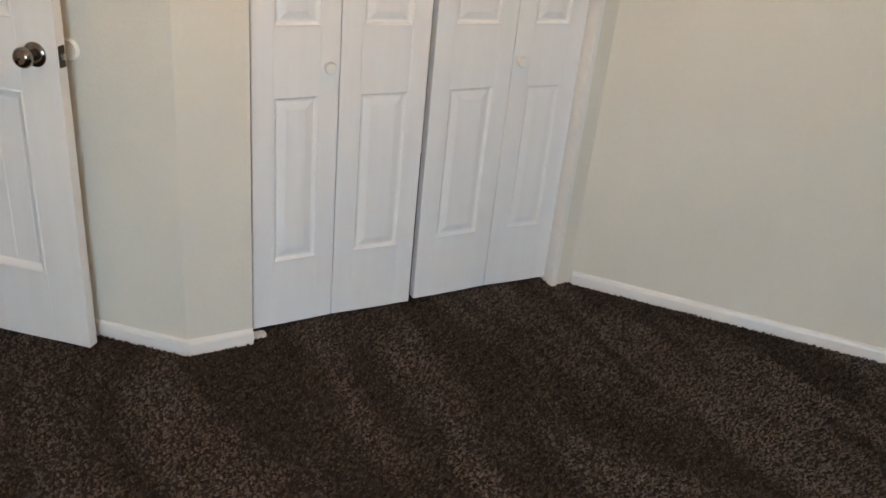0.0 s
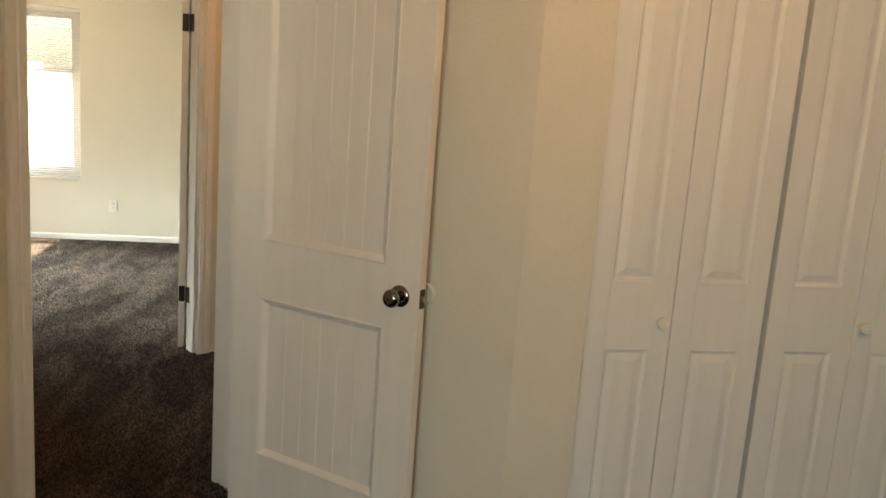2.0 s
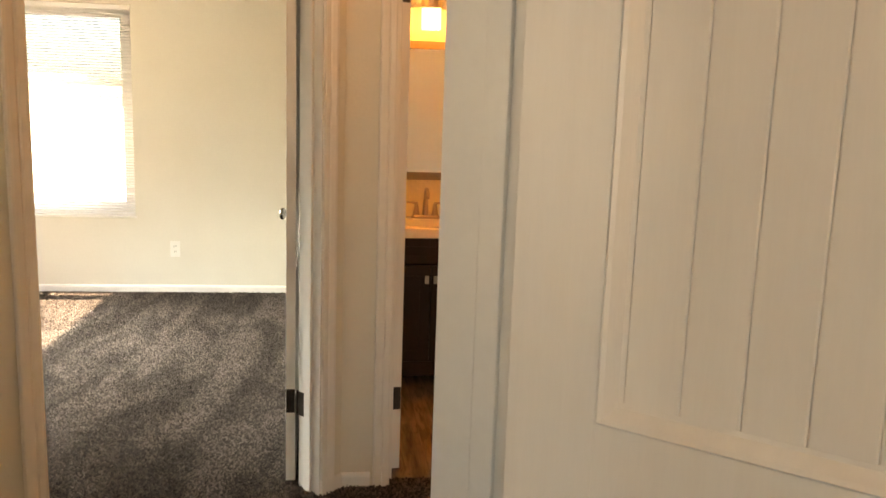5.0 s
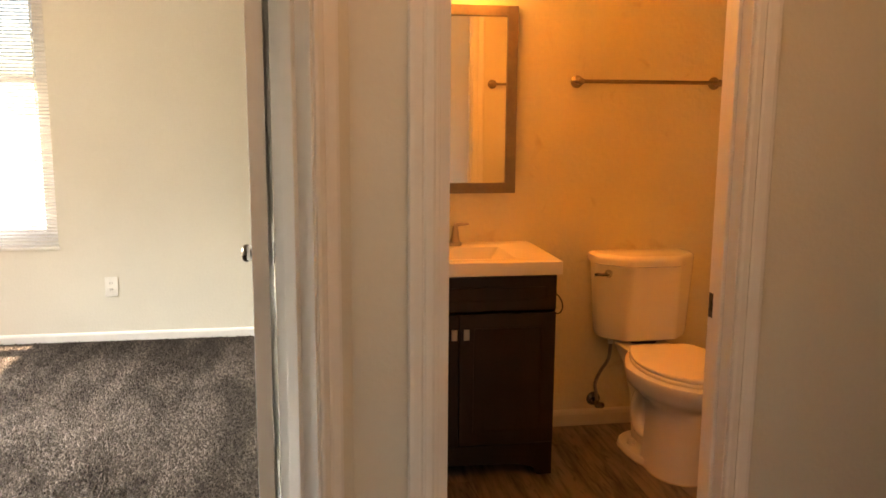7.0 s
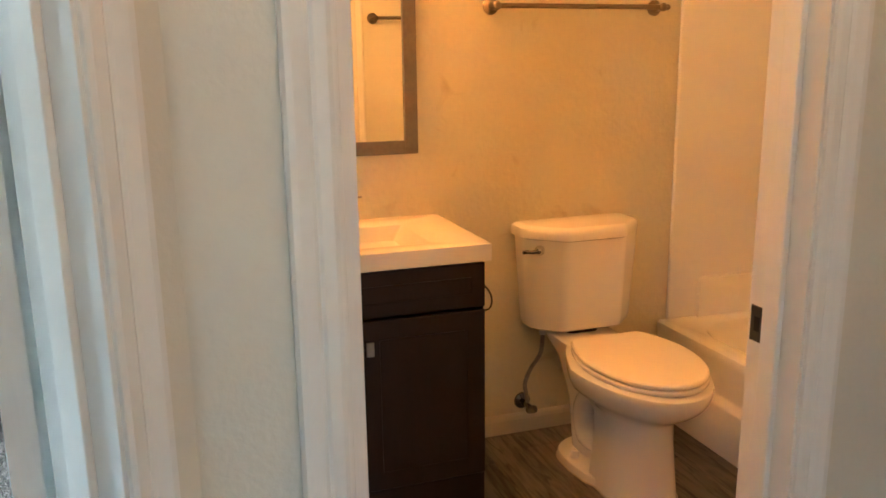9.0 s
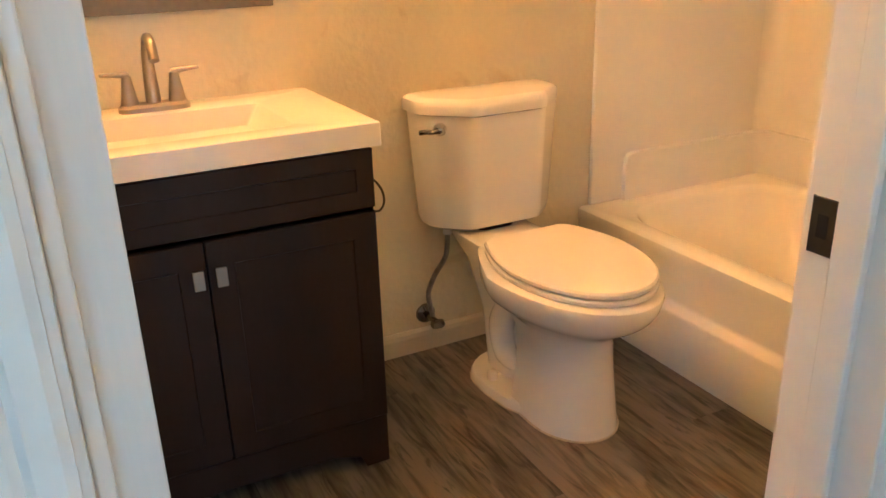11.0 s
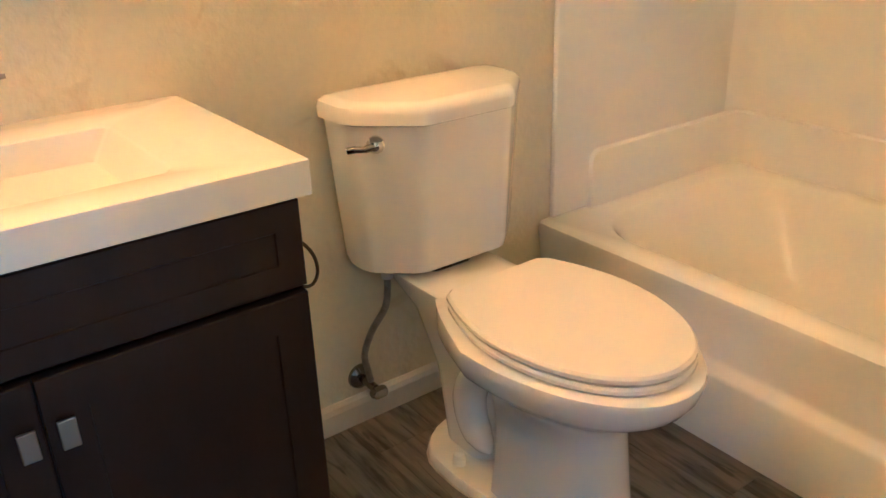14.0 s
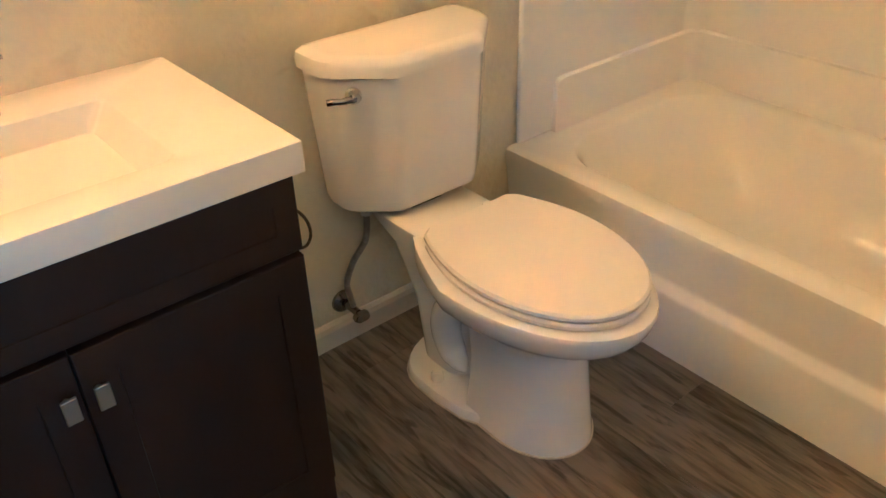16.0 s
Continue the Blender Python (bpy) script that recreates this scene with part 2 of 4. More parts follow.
def loft(rings, bm=None, cap=(True, True), closed=True):
    """Skin through rings of equally many points."""
    bm = bm or bmesh.new()
    vs = [[bm.verts.new(p) for p in ring] for ring in rings]
    n = len(rings[0])
    for a, b in zip(vs, vs[1:]):
        for i in range(n if closed else n - 1):
            j = (i + 1) % n
            bm.faces.new((a[i], a[j], b[j], b[i]))
    if cap[0]:
        bm.faces.new(vs[0][::-1])
    if cap[1]:
        bm.faces.new(vs[-1])
    return bm


def tube(points, radius, sides=10, bm=None):
    pts = [Vector(p) for p in points]
    radii = radius if isinstance(radius, (list, tuple)) else [radius] * len(pts)
    rings, side = [], None
    for i, p in enumerate(pts):
        d = (pts[min(i + 1, len(pts) - 1)] - pts[max(i - 1, 0)]).normalized()
        if side is None:
            side = d.orthogonal().normalized()
        side = (side - d * side.dot(d)).normalized()
        up = d.cross(side)
        rings.append([p + radii[i] * (math.cos(a) * side + math.sin(a) * up) for a in (2 * math.pi * k / sides for k in range(sides))])
    return loft(rings, bm)


def smooth_path(points, steps=6):
    """A Catmull-Rom line through the points."""
    p = [Vector(q) for q in points]
    p = [2 * p[0] - p[1], *p, 2 * p[-1] - p[-2]]
    out = []
    for i in range(1, len(p) - 2):
        for k in range(steps):
            t = k / steps
            out.append(0.5 * (2 * p[i] + (p[i + 1] - p[i - 1]) * t + (2 * p[i - 1] - 5 * p[i] + 4 * p[i + 1] - p[i + 2]) * t * t
                              + (3 * p[i] - p[i - 1] - 3 * p[i + 1] + p[i + 2]) * t ** 3))
    return out + [p[-2]]


def lathe(profile, axis="Z", origin=(0, 0, 0), sides=24, bm=None):
    """Turn (radius, height) pairs about an axis through origin."""
    o = Vector(origin)
    rings = []
    for r, h in profile:
        ring = []
        for k in range(sides):
            a = 2 * math.pi * k / sides
            c, s = r * math.cos(a), r * math.sin(a)
            ring.append(o + Vector({"Z": (c, s, h), "Y": (c, h, s), "X": (h, c, s)}[axis]))
        rings.append(ring)
    return loft(rings, bm)


def prism(outline, z0, z1, bevel=0.0):
    bm = loft([[(x, y, z0) for x, y in outline], [(x, y, z1) for x, y in outline]])
    if bevel:
        bmesh.ops.bevel(bm, geom=bm.edges[:], offset=bevel, segments=2, affect="EDGES")
    return bm


def rounded(x0, x1, y0, y1, r, z, steps=6):
    pts = []
    for cx, cy, a0 in ((x1 - r, y0 + r, -90), (x1 - r, y1 - r, 0), (x0 + r, y1 - r, 90), (x0 + r, y0 + r, 180)):
        for k in range(steps + 1):
            a = radians(a0 + 90 * k / steps)
            pts.append((cx + r * math.cos(a), cy + r * math.sin(a), z))
    return pts


# ---- walls, floors, ceiling ----
def wall(name, p, q, thick, label, openings=(), mat=PAINT):
    """A wall from p to q, its face on the right of the way, thick to the left, with openings (s0, s1, z0, z1)."""
    length = (Vector(q) - Vector(p)).length
    bm = bmesh.new()
    s = 0.0
    for s0, s1, z0, z1 in sorted(openings):
        box(s, s0, 0, thick, -0.05, HIGH, bm=bm)
        if z0 > 0:
            box(s0, s1, 0, thick, -0.05, z0, bm=bm)
        box(s0, s1, 0, thick, z1, HIGH, bm=bm)
        s = s1
    box(s, length, 0, thick, -0.05, HIGH, bm=bm)
    bmesh.ops.remove_doubles(bm, verts=bm.verts, dist=0.0001)
    ob = part(name, bm, mat, m=along(p, Vector(q) - Vector(p)))
    return tagged(ob, label, "wall", kind="structure")


B = at(0.112, -1.033)
V2 = Vector((2.005, B.y, 0))
DOOR_LEFT, DOOR_RIGHT, DOOR_DEEP = -0.713, 0.100, 0.195
wall("wall_bedroom_door", at(-3.3, 0), at(2.55, 0), DOOR_DEEP, "cream painted wall around the bedroom doorway",
     [(3.3 + DOOR_LEFT - 0.018, 3.3 + DOOR_RIGHT + 0.018, 0, 2.06)])
wall("wall_alcove", at(0.112, -0.002), B, 0.09, "cream painted side wall behind the open door")
wall("wall_closet", B, V2, 0.10, "cream painted wall around the closet", [(0.722 - B.x, 1.915 - B.x, 0, 2.04)])
wall("wall_right", V2, BACK_P, 0.12, "cream painted textured bedroom wall")
wall("wall_right_back", BACK_P, (3.62, BACK_Y, 0), 0.12, "cream painted plain bedroom wall")
wall("wall_back", (3.74, BACK_Y, 0), (-2.37, BACK_Y, 0), 0.15, "cream painted bedroom wall with the window", [(4.44, 5.84, 0.9, 2.1)])
wall("wall_left", (LEFT_X, 1.2, 0), (LEFT_X, 2.695, 0), 0.12, "cream painted wall with the light switch")
wall("wall_left_return", (-2.25, 1.2, 0), (LEFT_X - 0.12, 1.2, 0), 0.10, "cream painted plain bedroom wall return")
wall("wall_left_back", (-2.25, BACK_Y, 0), (-2.25, 1.3, 0), 0.12, "cream painted plain bedroom side wall")
# unseen end wall, its opening added to let the extra hall daylight in
wall("wall_hall_end", (-2.1, 1.35, 0), (-2.1, 3.95, 0), 0.1, "plain painted wall at the hall's end", [(1.05, 1.85, 0.9, 2.1)])
wall("wall_far_bedroom_door", C2 - 2.3 * U2, C2 + 0.105 * U2, 0.115, "cream painted wall around the far bedroom's doorway",
     [(2.3 - 0.95 - 0.018, 2.318, 0, 2.06)])
wall("wall_bath_door", (-0.552, 5.152, 0), (2.05, 5.152, 0), 0.115, "cream painted wall around the bathroom doorway",
     [(0.172, 0.891, 0, 2.06)])
wall("wall_bath_left", (-0.50, 5.20, 0), (-0.50, 8.48, 0), 0.12, "cream painted wall beside the vanity")
wall("wall_bath_back", (-0.50, BACK, 0), (1.92, BACK, 0), 0.1, "cream textured bathroom wall with scuffs", mat=LAMPLIT_BATH_PAINT)
wall("wall_bath_right", (1.92, BACK + 0.1, 0), (1.92, 5.20, 0), 0.1, "painted wall behind the tub")
wall("wall_far", (-3.6, 8.416, 0), (-0.62, 8.416, 0), 0.15, "pale cream far bedroom wall with a window", [(0.35, 1.545, 0.567, 2.07)])
wall("wall_far_left", (-3.6, 2.2, 0), (-3.6, 8.566, 0), 0.12, "pale cream far bedroom side wall", [(4.7, 6.19, 0.25, 2.0)])
wall("wall_far_near", (-2.14, 3.69, 0), (-3.7, 2.31, 0), 0.1, "plain far bedroom wall")
wall("wall_closet_end", (2.12, 5.2, 0), (2.12, 2.75, 0), 0.08, "plain wall closing the closet")

tagged(part("floor", box(-3.9, 4.0, -2.9, 8.8, -0.12, 0.0), CARPET), "dark brown carpet backing over the rooms", "floor", kind="structure")
tagged(part("ceiling", box(-3.9, 4.0, -2.9, 8.8, HIGH, HIGH + 0.1), CEIL), "off-white textured ceiling", "ceiling", kind="structure")
ground_bm = box(-400, 400, -400, 400, -0.6, -0.5)
tagged(part("ground", ground_bm, OUTSIDE), "pale dry ground outside the windows", "ground", kind="structure")


def baseboard(p, q, high=0.055, thick=0.012, z=0.0, mat=TRIM):
    length = (Vector(q) - Vector(p)).length
    prof = [(0, 0), (-thick, 0), (-thick, high * 0.72), (-thick * 0.75, high * 0.9), (-thick * 0.3, high), (0, high)]
    bm = loft([[(0, y, h) for y, h in prof], [(length, y, h) for y, h in prof]])
    ob = part("baseboard", bm, mat, m=along(Vector(p) + Vector((0, 0, z)), Vector(q) - Vector(p)))
    return tagged(ob, "low white painted baseboard along the wall", "baseboard", kind="structure")


baseboard(at(0.114, -0.02), B - 0.010 * N)
baseboard(B + Vector((-0.006, 0, 0)), (0.722, B.y, 0))
baseboard(V2 + 0.01 * (BACK_P - V2).normalized(), BACK_P)
baseboard(at(-0.875, 0), at(DOOR_LEFT - 0.064, 0))
baseboard((LEFT_X, 1.2, 0), (LEFT_X, 2.685, 0))
baseboard(C2 + 0.064 * U2, C2 + 0.103 * U2)
baseboard((-0.545, 5.152, 0), (-0.436, 5.152, 0))
baseboard((0.388, 5.152, 0), (1.29, 5.152, 0))
baseboard(at(2.4, DOOR_DEEP), at(DOOR_RIGHT + 0.066, DOOR_DEEP))
baseboard((-3.6, 8.416, 0), (-0.62, 8.416, 0))
baseboard((-0.62, 8.416, 0), (-0.62, 5.26, 0))
baseboard((0.258, BACK, 0), (1.12, BACK, 0), 0.069, 0.017, BATH, CREAM_TRIM)
baseboard((1.12, 5.267, 0), (0.388, 5.267, 0), 0.069, 0.017, BATH, CREAM_TRIM)


# ---- door frames ----
CASING = [(0, 0), (0, 0.008), (0.006, 0.011), (0.020, 0.011), (0.025, 0.007), (0.030, 0.011), (0.046, 0.016), (0.054, 0.016), (0.058, 0.011), (0.058, 0)]


def casing_leg(x, sign, y, out, high):
    """An upright of the casing; its profile starts at x and widens towards sign; out: -1 or +1 away from the wall."""
    ring = [(x + sign * w, y + out * d) for w, d in CASING]
    return loft([[(a, b, 0.0) for a, b in ring], [(a, b, high) for a, b in ring]])


def door_frame(name, m, width, depth, label, strike=None, high=2.035):
    root = thing(name, m, label, "door frame", kind="structure")
    part("jamb", box(-0.018, 0, -0.001, depth + 0.001, 0, high + 0.018, 0.001), TRIM, root)
    part("jamb", box(width, width + 0.018, -0.001, depth + 0.001, 0, high + 0.018, 0.001), TRIM, root)
    part("head_jamb", box(0, width, -0.001, depth + 0.001, high, high + 0.018), TRIM, root)
    for y, out in ((0, -1), (depth, 1)):
        part("casing", casing_leg(-0.006, -1, y, out, high + 0.064), TRIM, root)
        part("casing", casing_leg(width + 0.006, 1, y, out, high + 0.064), TRIM, root)
        part("head_casing", box(-0.006, width + 0.006, y, y + out * 0.014, high + 0.006, high + 0.064, 0.002), TRIM, root)
    return root


def stops(root, width, y0, y1, high=2.035):
    part("door_stop_strip", box(0, 0.011, y0, y1, 0, high, 0.002), TRIM, root)
    part("door_stop_strip", box(width - 0.011, width, y0, y1, 0, high, 0.002), TRIM, root)


def strike_plate(root, x, y, z, side, mat=BRONZE):
    """A latch plate let into a jamb at x; side: -1 if the opening lies to smaller x."""
    p = part("strike_plate", box(x, x + side * 0.0025, y - 0.014, y + 0.014, z - 0.029, z + 0.029, 0.0008), mat, root, "dark metal strike plate")
    part("latch_hole", box(x + side * 0.0022, x + side * 0.0032, y - 0.006, y + 0.006, z - 0.012, z + 0.012), DARK, p)
    for dz in (-0.021, 0.021):
        part("screw", lathe([(0.0, 0.0), (0.0035, 0.0), (0.003, 0.001), (0.0, 0.0012)], "X", (x + side * 0.0022, y, z + dz), 10), NICKEL, p)


f1 = door_frame("trim_bedroom_door", along(at(DOOR_LEFT, 0), U), DOOR_RIGHT - DOOR_LEFT, DOOR_DEEP, "white painted door frame with moulded casing")
stops(f1, DOOR_RIGHT - DOOR_LEFT, 0.075, 0.118)
strike_plate(f1, 0, 0.018, 0.92, 1)
f2 = door_frame("trim_far_bedroom_door", along(C2 - 0.95 * U2, U2), 0.95, 0.115, "white painted door frame with moulded casing")
stops(f2, 0.95, 0.040, 0.075)
f3 = door_frame("trim_bath_door", along((-0.362, 5.152, 0), (1, 0, 0)), 0.683, 0.115, "white painted bathroom door frame with moulded casing")
stops(f3, 0.683, 0.040, 0.075)
strike_plate(f3, 0.683, 0.094, 0.892, -1)


# ---- doors ----
def panel_ring(x0, x1, z0, z1, face, out, steps):
    """A sunk moulding: rings of (inset, depth) from the face inwards; out: +1 when depth grows along +y."""
    return loft([[(x0 + i, face + out * d, z0 + i), (x1 - i, face + out * d, z0 + i), (x1 - i, face + out * d, z1 - i), (x0 + i, face + out * d, z1 - i)]
                 for i, d in steps], cap=(False, False))


def knob_set(root, x, z, face, out, mat=SATIN):
    prof = [(0.0, 0.0), (0.033, 0.0), (0.033, 0.004), (0.029, 0.008), (0.014, 0.010), (0.0115, 0.018), (0.0115, 0.026), (0.018, 0.031), (0.0245, 0.036),
            (0.0275, 0.044), (0.0272, 0.051), (0.023, 0.058), (0.014, 0.062), (0.0, 0.063)]
    k = part("knob", lathe([(r, out * h) for r, h in prof], "Y", (x, face, z), 32), mat, root, "round polished nickel door knob", True)
    part("keyhole", lathe([(0.0, 0.0), (0.003, 0.0), (0.003, out * 0.001), (0.0, out * 0.001)], "Y", (x, face + out * 0.0626, z), 10), DARK, k)
    return k


def plank_door(m, width, label, planks=6):
    """A two-panel door with grooved planks in its panels; x from the hinge side, front face at y 0."""
    root = thing("interior_door", m, label, "door")
    t, high, bottom = 0.035, 2.02, 0.012
    x0, x1 = 0.132, width - 0.120
    bars = (("stile", 0, x0, bottom, high), ("stile", x1, width, bottom, high), ("rail", x0, x1, bottom, 0.247), ("rail", x0, x1, 0.808, 1.000), ("rail", x0, x1, 1.90, high))
    for name, a, b, c, d in bars:
        part(name, box(a, b, 0, t, c, d, 0.0015 if name == "stile" else 0.0), DOOR, root)
    for z0, z1 in ((0.247, 0.808), (1.000, 1.90)):
        for face, out in ((0, 1), (t, -1)):
            part("moulding", panel_ring(x0, x1, z0, z1, face, out, ((0, 0.0), (0.004, -0.0035), (0.010, -0.001), (0.025, 0.0120), (0.032, 0.0125))), DOOR, root)
        step = (x1 - x0 - 0.062) / planks
        for i in range(planks):
            a = x0 + 0.031 + i * step
            part("plank", box(a + 0.0002, a + step - 0.0002, 0.0120, t - 0.0120, z0 + 0.03, z1 - 0.03, 0.0024, segments=1), DOOR, root)
    knob_set(root, width - 0.066, 0.914, 0, -1)
    knob_set(root, width - 0.066, 0.914, t, 1)
    plate = part("latch_plate", box(width - 0.0005, width + 0.0015, 0.005, t - 0.005, 0.914 - 0.029, 0.914 + 0.029, 0.0005), BRONZE, root, "dark metal latch plate")
    part("latch_bolt", box(width, width + 0.011, 0.012, t - 0.012, 0.914 - 0.008, 0.914 + 0.008, 0.002), NICKEL, plate)
    return root


door_way = Vector((0.748, -0.664, 0))
plank_door(along(P0, door_way), 0.755, "white painted two-panel plank door standing open")
leaf2 = plank_door(along((-0.713, 5.185, 0), (-0.03, 1, 0)), 0.90, "white painted two-panel plank door opened into the far bedroom")
leaf3 = plank_door(along((-0.316, 5.272, 0), (-0.09, 1, 0)), 0.68, "white painted two-panel plank door opened into the bathroom")
for z in (0.325, 1.807):
    h = part("hinge", box(0.9465, 0.9505, 0.078, 0.1155, z - 0.045, z + 0.045, 0.0006), BRONZE, f2, "dark bronze butt hinge")
    part("knuckle", tube([(0.952, 0.122, z - 0.045), (0.952, 0.122, z + 0.045)], 0.0062, 10), BRONZE, h)
    part("hinge_plate", box(-0.003, 0.0008, 0.002, 0.034, z - 0.045, z + 0.045, 0.0006), BRONZE, leaf2, "dark bronze hinge plate")
for z in (0.30, 1.82):
    h = part("hinge", tube([(0.005, 0.118, z - 0.045), (0.005, 0.118, z + 0.045)], 0.0062, 10), BRONZE, f3, "dark bronze butt hinge")
    part("hinge_leaf", box(-0.0005, 0.002, 0.080, 0.114, z - 0.0445, z + 0.0445, 0.0006), BRONZE, h)
    part("hinge_plate", box(-0.003, 0.0008, 0.002, 0.033, z - 0.045, z + 0.045, 0.0006), BRONZE, leaf3, "dark bronze hinge plate")

# ---- closet doors ----
def bifold(m, width, knob_x, label):
    root = thing("bifold_door", m, label, "closet door", "closet doors")
    t, bottom, high = 0.032, 0.022, 2.02
    x0, x1 = 0.066, width - 0.062
    for name, a, b, c, d in (("stile", 0, x0, bottom, high), ("stile", x1, width, bottom, high), ("rail", x0, x1, bottom, 0.255),
                             ("rail", x0, x1, 0.802, 1.005), ("rail", x0, x1, 1.93, high)):
        part(name, box(a, b, 0, t, c, d, 0.0015 if name == "stile" else 0.0), CLOSET, root)
    for z0, z1 in ((0.255, 0.802), (1.005, 1.93)):
        bm = panel_ring(x0, x1, z0, z1, 0, 1, ((0, 0.0), (0.004, -0.001), (0.012, 0.007), (0.018, 0.008), (0.040, 0.0015), (0.043, 0.001)))
        i = 0.043
        bm.faces.new([bm.verts.new(p) for p in ((x0 + i, 0.001, z0 + i), (x1 - i, 0.001, z0 + i), (x1 - i, 0.001, z1 - i), (x0 + i, 0.001, z1 - i))])
        bmesh.ops.remove_doubles(bm, verts=bm.verts, dist=0.0001)
        part("panel", bm, CLOSET, root)
        part("back_panel", box(x0, x1, 0.012, t - 0.006, z0, z1), CLOSET, root)
    if knob_x is not None:
        prof = [(0.0, 0.0), (0.011, 0.0), (0.010, -0.008), (0.012, -0.014), (0.0185, -0.020), (0.0195, -0.026), (0.016, -0.031), (0.0, -0.033)]
        part("knob", lathe(prof, "Y", (knob_x, 0, 0.887), 24), WHITE_PLASTIC, root, "round white closet knob", True)
    return root


def between(a, b):
    a, b = Vector((*a, 0)), Vector((*b, 0))
    return along(a, b - a), (b - a).length


FOLDS = [((0.737, 2.760), (1.011, 2.767), 0.235), ((1.014, 2.767), (1.308, 2.758), None), ((1.333, 2.768), (1.634, 2.771), None), ((1.637, 2.771), (1.908, 2.757), 0.022)]
for a, b, kx in FOLDS:
    m, w = between(a, b)
    bifold(m, w, kx, "white moulded bifold closet door with a round knob" if kx is not None else "white moulded bifold closet door")
closet_trim = part("trim_closet", box(1.912, 1.936, B.y - 0.012, B.y + 0.10, 0, 2.04, 0.002), TRIM)
tagged(closet_trim, "narrow white closet jamb at the corner", "trim", kind="structure")
tagged(part("trim_closet_track", box(0.722, 1.912, B.y + 0.03, B.y + 0.07, 2.024, 2.04, 0.001), NICKEL), "metal bifold track", "trim", kind="structure")
tagged(part("pivot_bracket", prism([(0.728, B.y + 0.012), (0.772, B.y + 0.012), (0.778, B.y + 0.03), (0.772, B.y + 0.05), (0.728, B.y + 0.05)], 0.0, 0.009, 0.002), WHITE_PLASTIC),
       "small white floor bracket under the closet door", "bracket")

bumper = part("door_bumper", lathe([(0.0, 0.0), (0.031, 0.0), (0.031, -0.005), (0.027, -0.012), (0.020, -0.009), (0.012, -0.008), (0.0, -0.008)], "Y", (0, 0, 0), 28), WHITE_PLASTIC,
              smooth=True, m=along(at(0.112, -0.72, 0.914), -N))
tagged(bumper, "round white rubber door bumper on the wall", "door bumper")


# ---- wall plates ----
def switch(m):
    root = thing("light_switch", m, "white double rocker light switch beside the doorway", "light switch")
    part("plate", box(-0.058, 0.058, -0.006, 0, -0.058, 0.058, 0.002), WHITE_PLASTIC, root)
    for x in (-0.023, 0.023):
        part("rocker", loft([rounded(x - 0.0165, x + 0.0165, -0.033, 0.033, 0.003, 0.0055, 3), rounded(x - 0.016, x + 0.016, -0.0325, 0.0325, 0.003, 0.009, 3)]), WHITE_PLASTIC, root, m=pose(0, 0, 0, 90))
        for z in (-0.048, 0.048):
            part("screw", lathe([(0, 0), (0.003, 0), (0.003, -0.0012), (0, -0.0015)], "Y", (x, -0.0058, z), 10), NICKEL, root)


def outlet(m):
    root = thing("wall_outlet", m, "white duplex wall outlet above the baseboard", "wall outlet")
    part("plate", box(-0.036, 0.036, -0.006, 0, -0.059, 0.059, 0.002), WHITE_PLASTIC, root)
    for z in (-0.0195, 0.0195):
        r = part("receptacle", lathe([(0, 0), (0.017, 0), (0.016, -0.003), (0, -0.003)], "Y", (0, -0.005, z), 20), WHITE_PLASTIC, root)
        for x in (-0.006, 0.006):
            part("slot", box(x - 0.0014, x + 0.0014, -0.0086, -0.0078, z - 0.002, z + 0.008), DARK, r)


switch(along((LEFT_X, 2.595, 0.893), (0, 1, 0)))
outlet(along((-1.779, 8.416, 0.328), (1, 0, 0)))


# ---- windows ----
def window(name, m, width, z0, z1, depth, label, frame_w=0.05):
    """x along the wall's inner face, y outwards."""
    root = thing(name, m, label, "window", kind="structure")
    a = depth - 0.05
    part("window_frame", box(0, frame_w, a, depth - 0.01, z0, z1, 0.003), TRIM, root)
    part("window_frame", box(width - frame_w, width, a, depth - 0.01, z0, z1, 0.003), TRIM, root)
    part("window_frame", box(frame_w, width - frame_w, a, depth - 0.01, z0, z0 + frame_w, 0.003), TRIM, root)
    part("window_frame", box(frame_w, width - frame_w, a, depth - 0.01, z1 - frame_w, z1, 0.003), TRIM, root)
    zc = (z0 + z1) / 2 + 0.2
    part("meeting_rail", box(frame_w, width - frame_w, a + 0.005, depth - 0.015, zc - 0.02, zc + 0.02, 0.002), TRIM, root)
    part("window_sill", box(-0.01, width + 0.01, -0.012, a, z0 - 0.012, z0 + 0.004, 0.003), TRIM, root)
    return root


far_window = window("window_1", along((-3.25, 8.416, 0), (1, 0, 0)), 1.195, 0.567, 2.07, 0.15, "white framed bedroom window behind mini blinds", frame_w=0.09)
pane = part("upper_pane", box(0.088, 1.107, 0.118, 0.122, 1.535, 1.985), TINTED, far_window, "tinted upper window pane")
pane.visible_shadow = False
side_window = window("window_2", along((-3.6, 6.90, 0), (0, 1, 0)), 1.49, 0.25, 2.0, 0.12, "white framed side window letting sunlight in")
# unseen bar, placed to cut a dark strip into the floor's sun patch
part("mullion", box(1.23, 1.37, 0.068, 0.112, 0.30, 1.95, 0.003), TRIM, side_window)
window("window_3", along((-0.70, BACK_Y, 0), (-1, 0, 0)), 1.4, 0.9, 2.1, 0.15, "white framed bedroom window")

# assumed window out of view, a frame for the added hall daylight
window("assumed_hall_window", along((-2.1, 2.40, 0), (0, 1, 0)), 0.8, 0.9, 2.1, 0.10, "assumed white framed window at the hall's end, out of view")

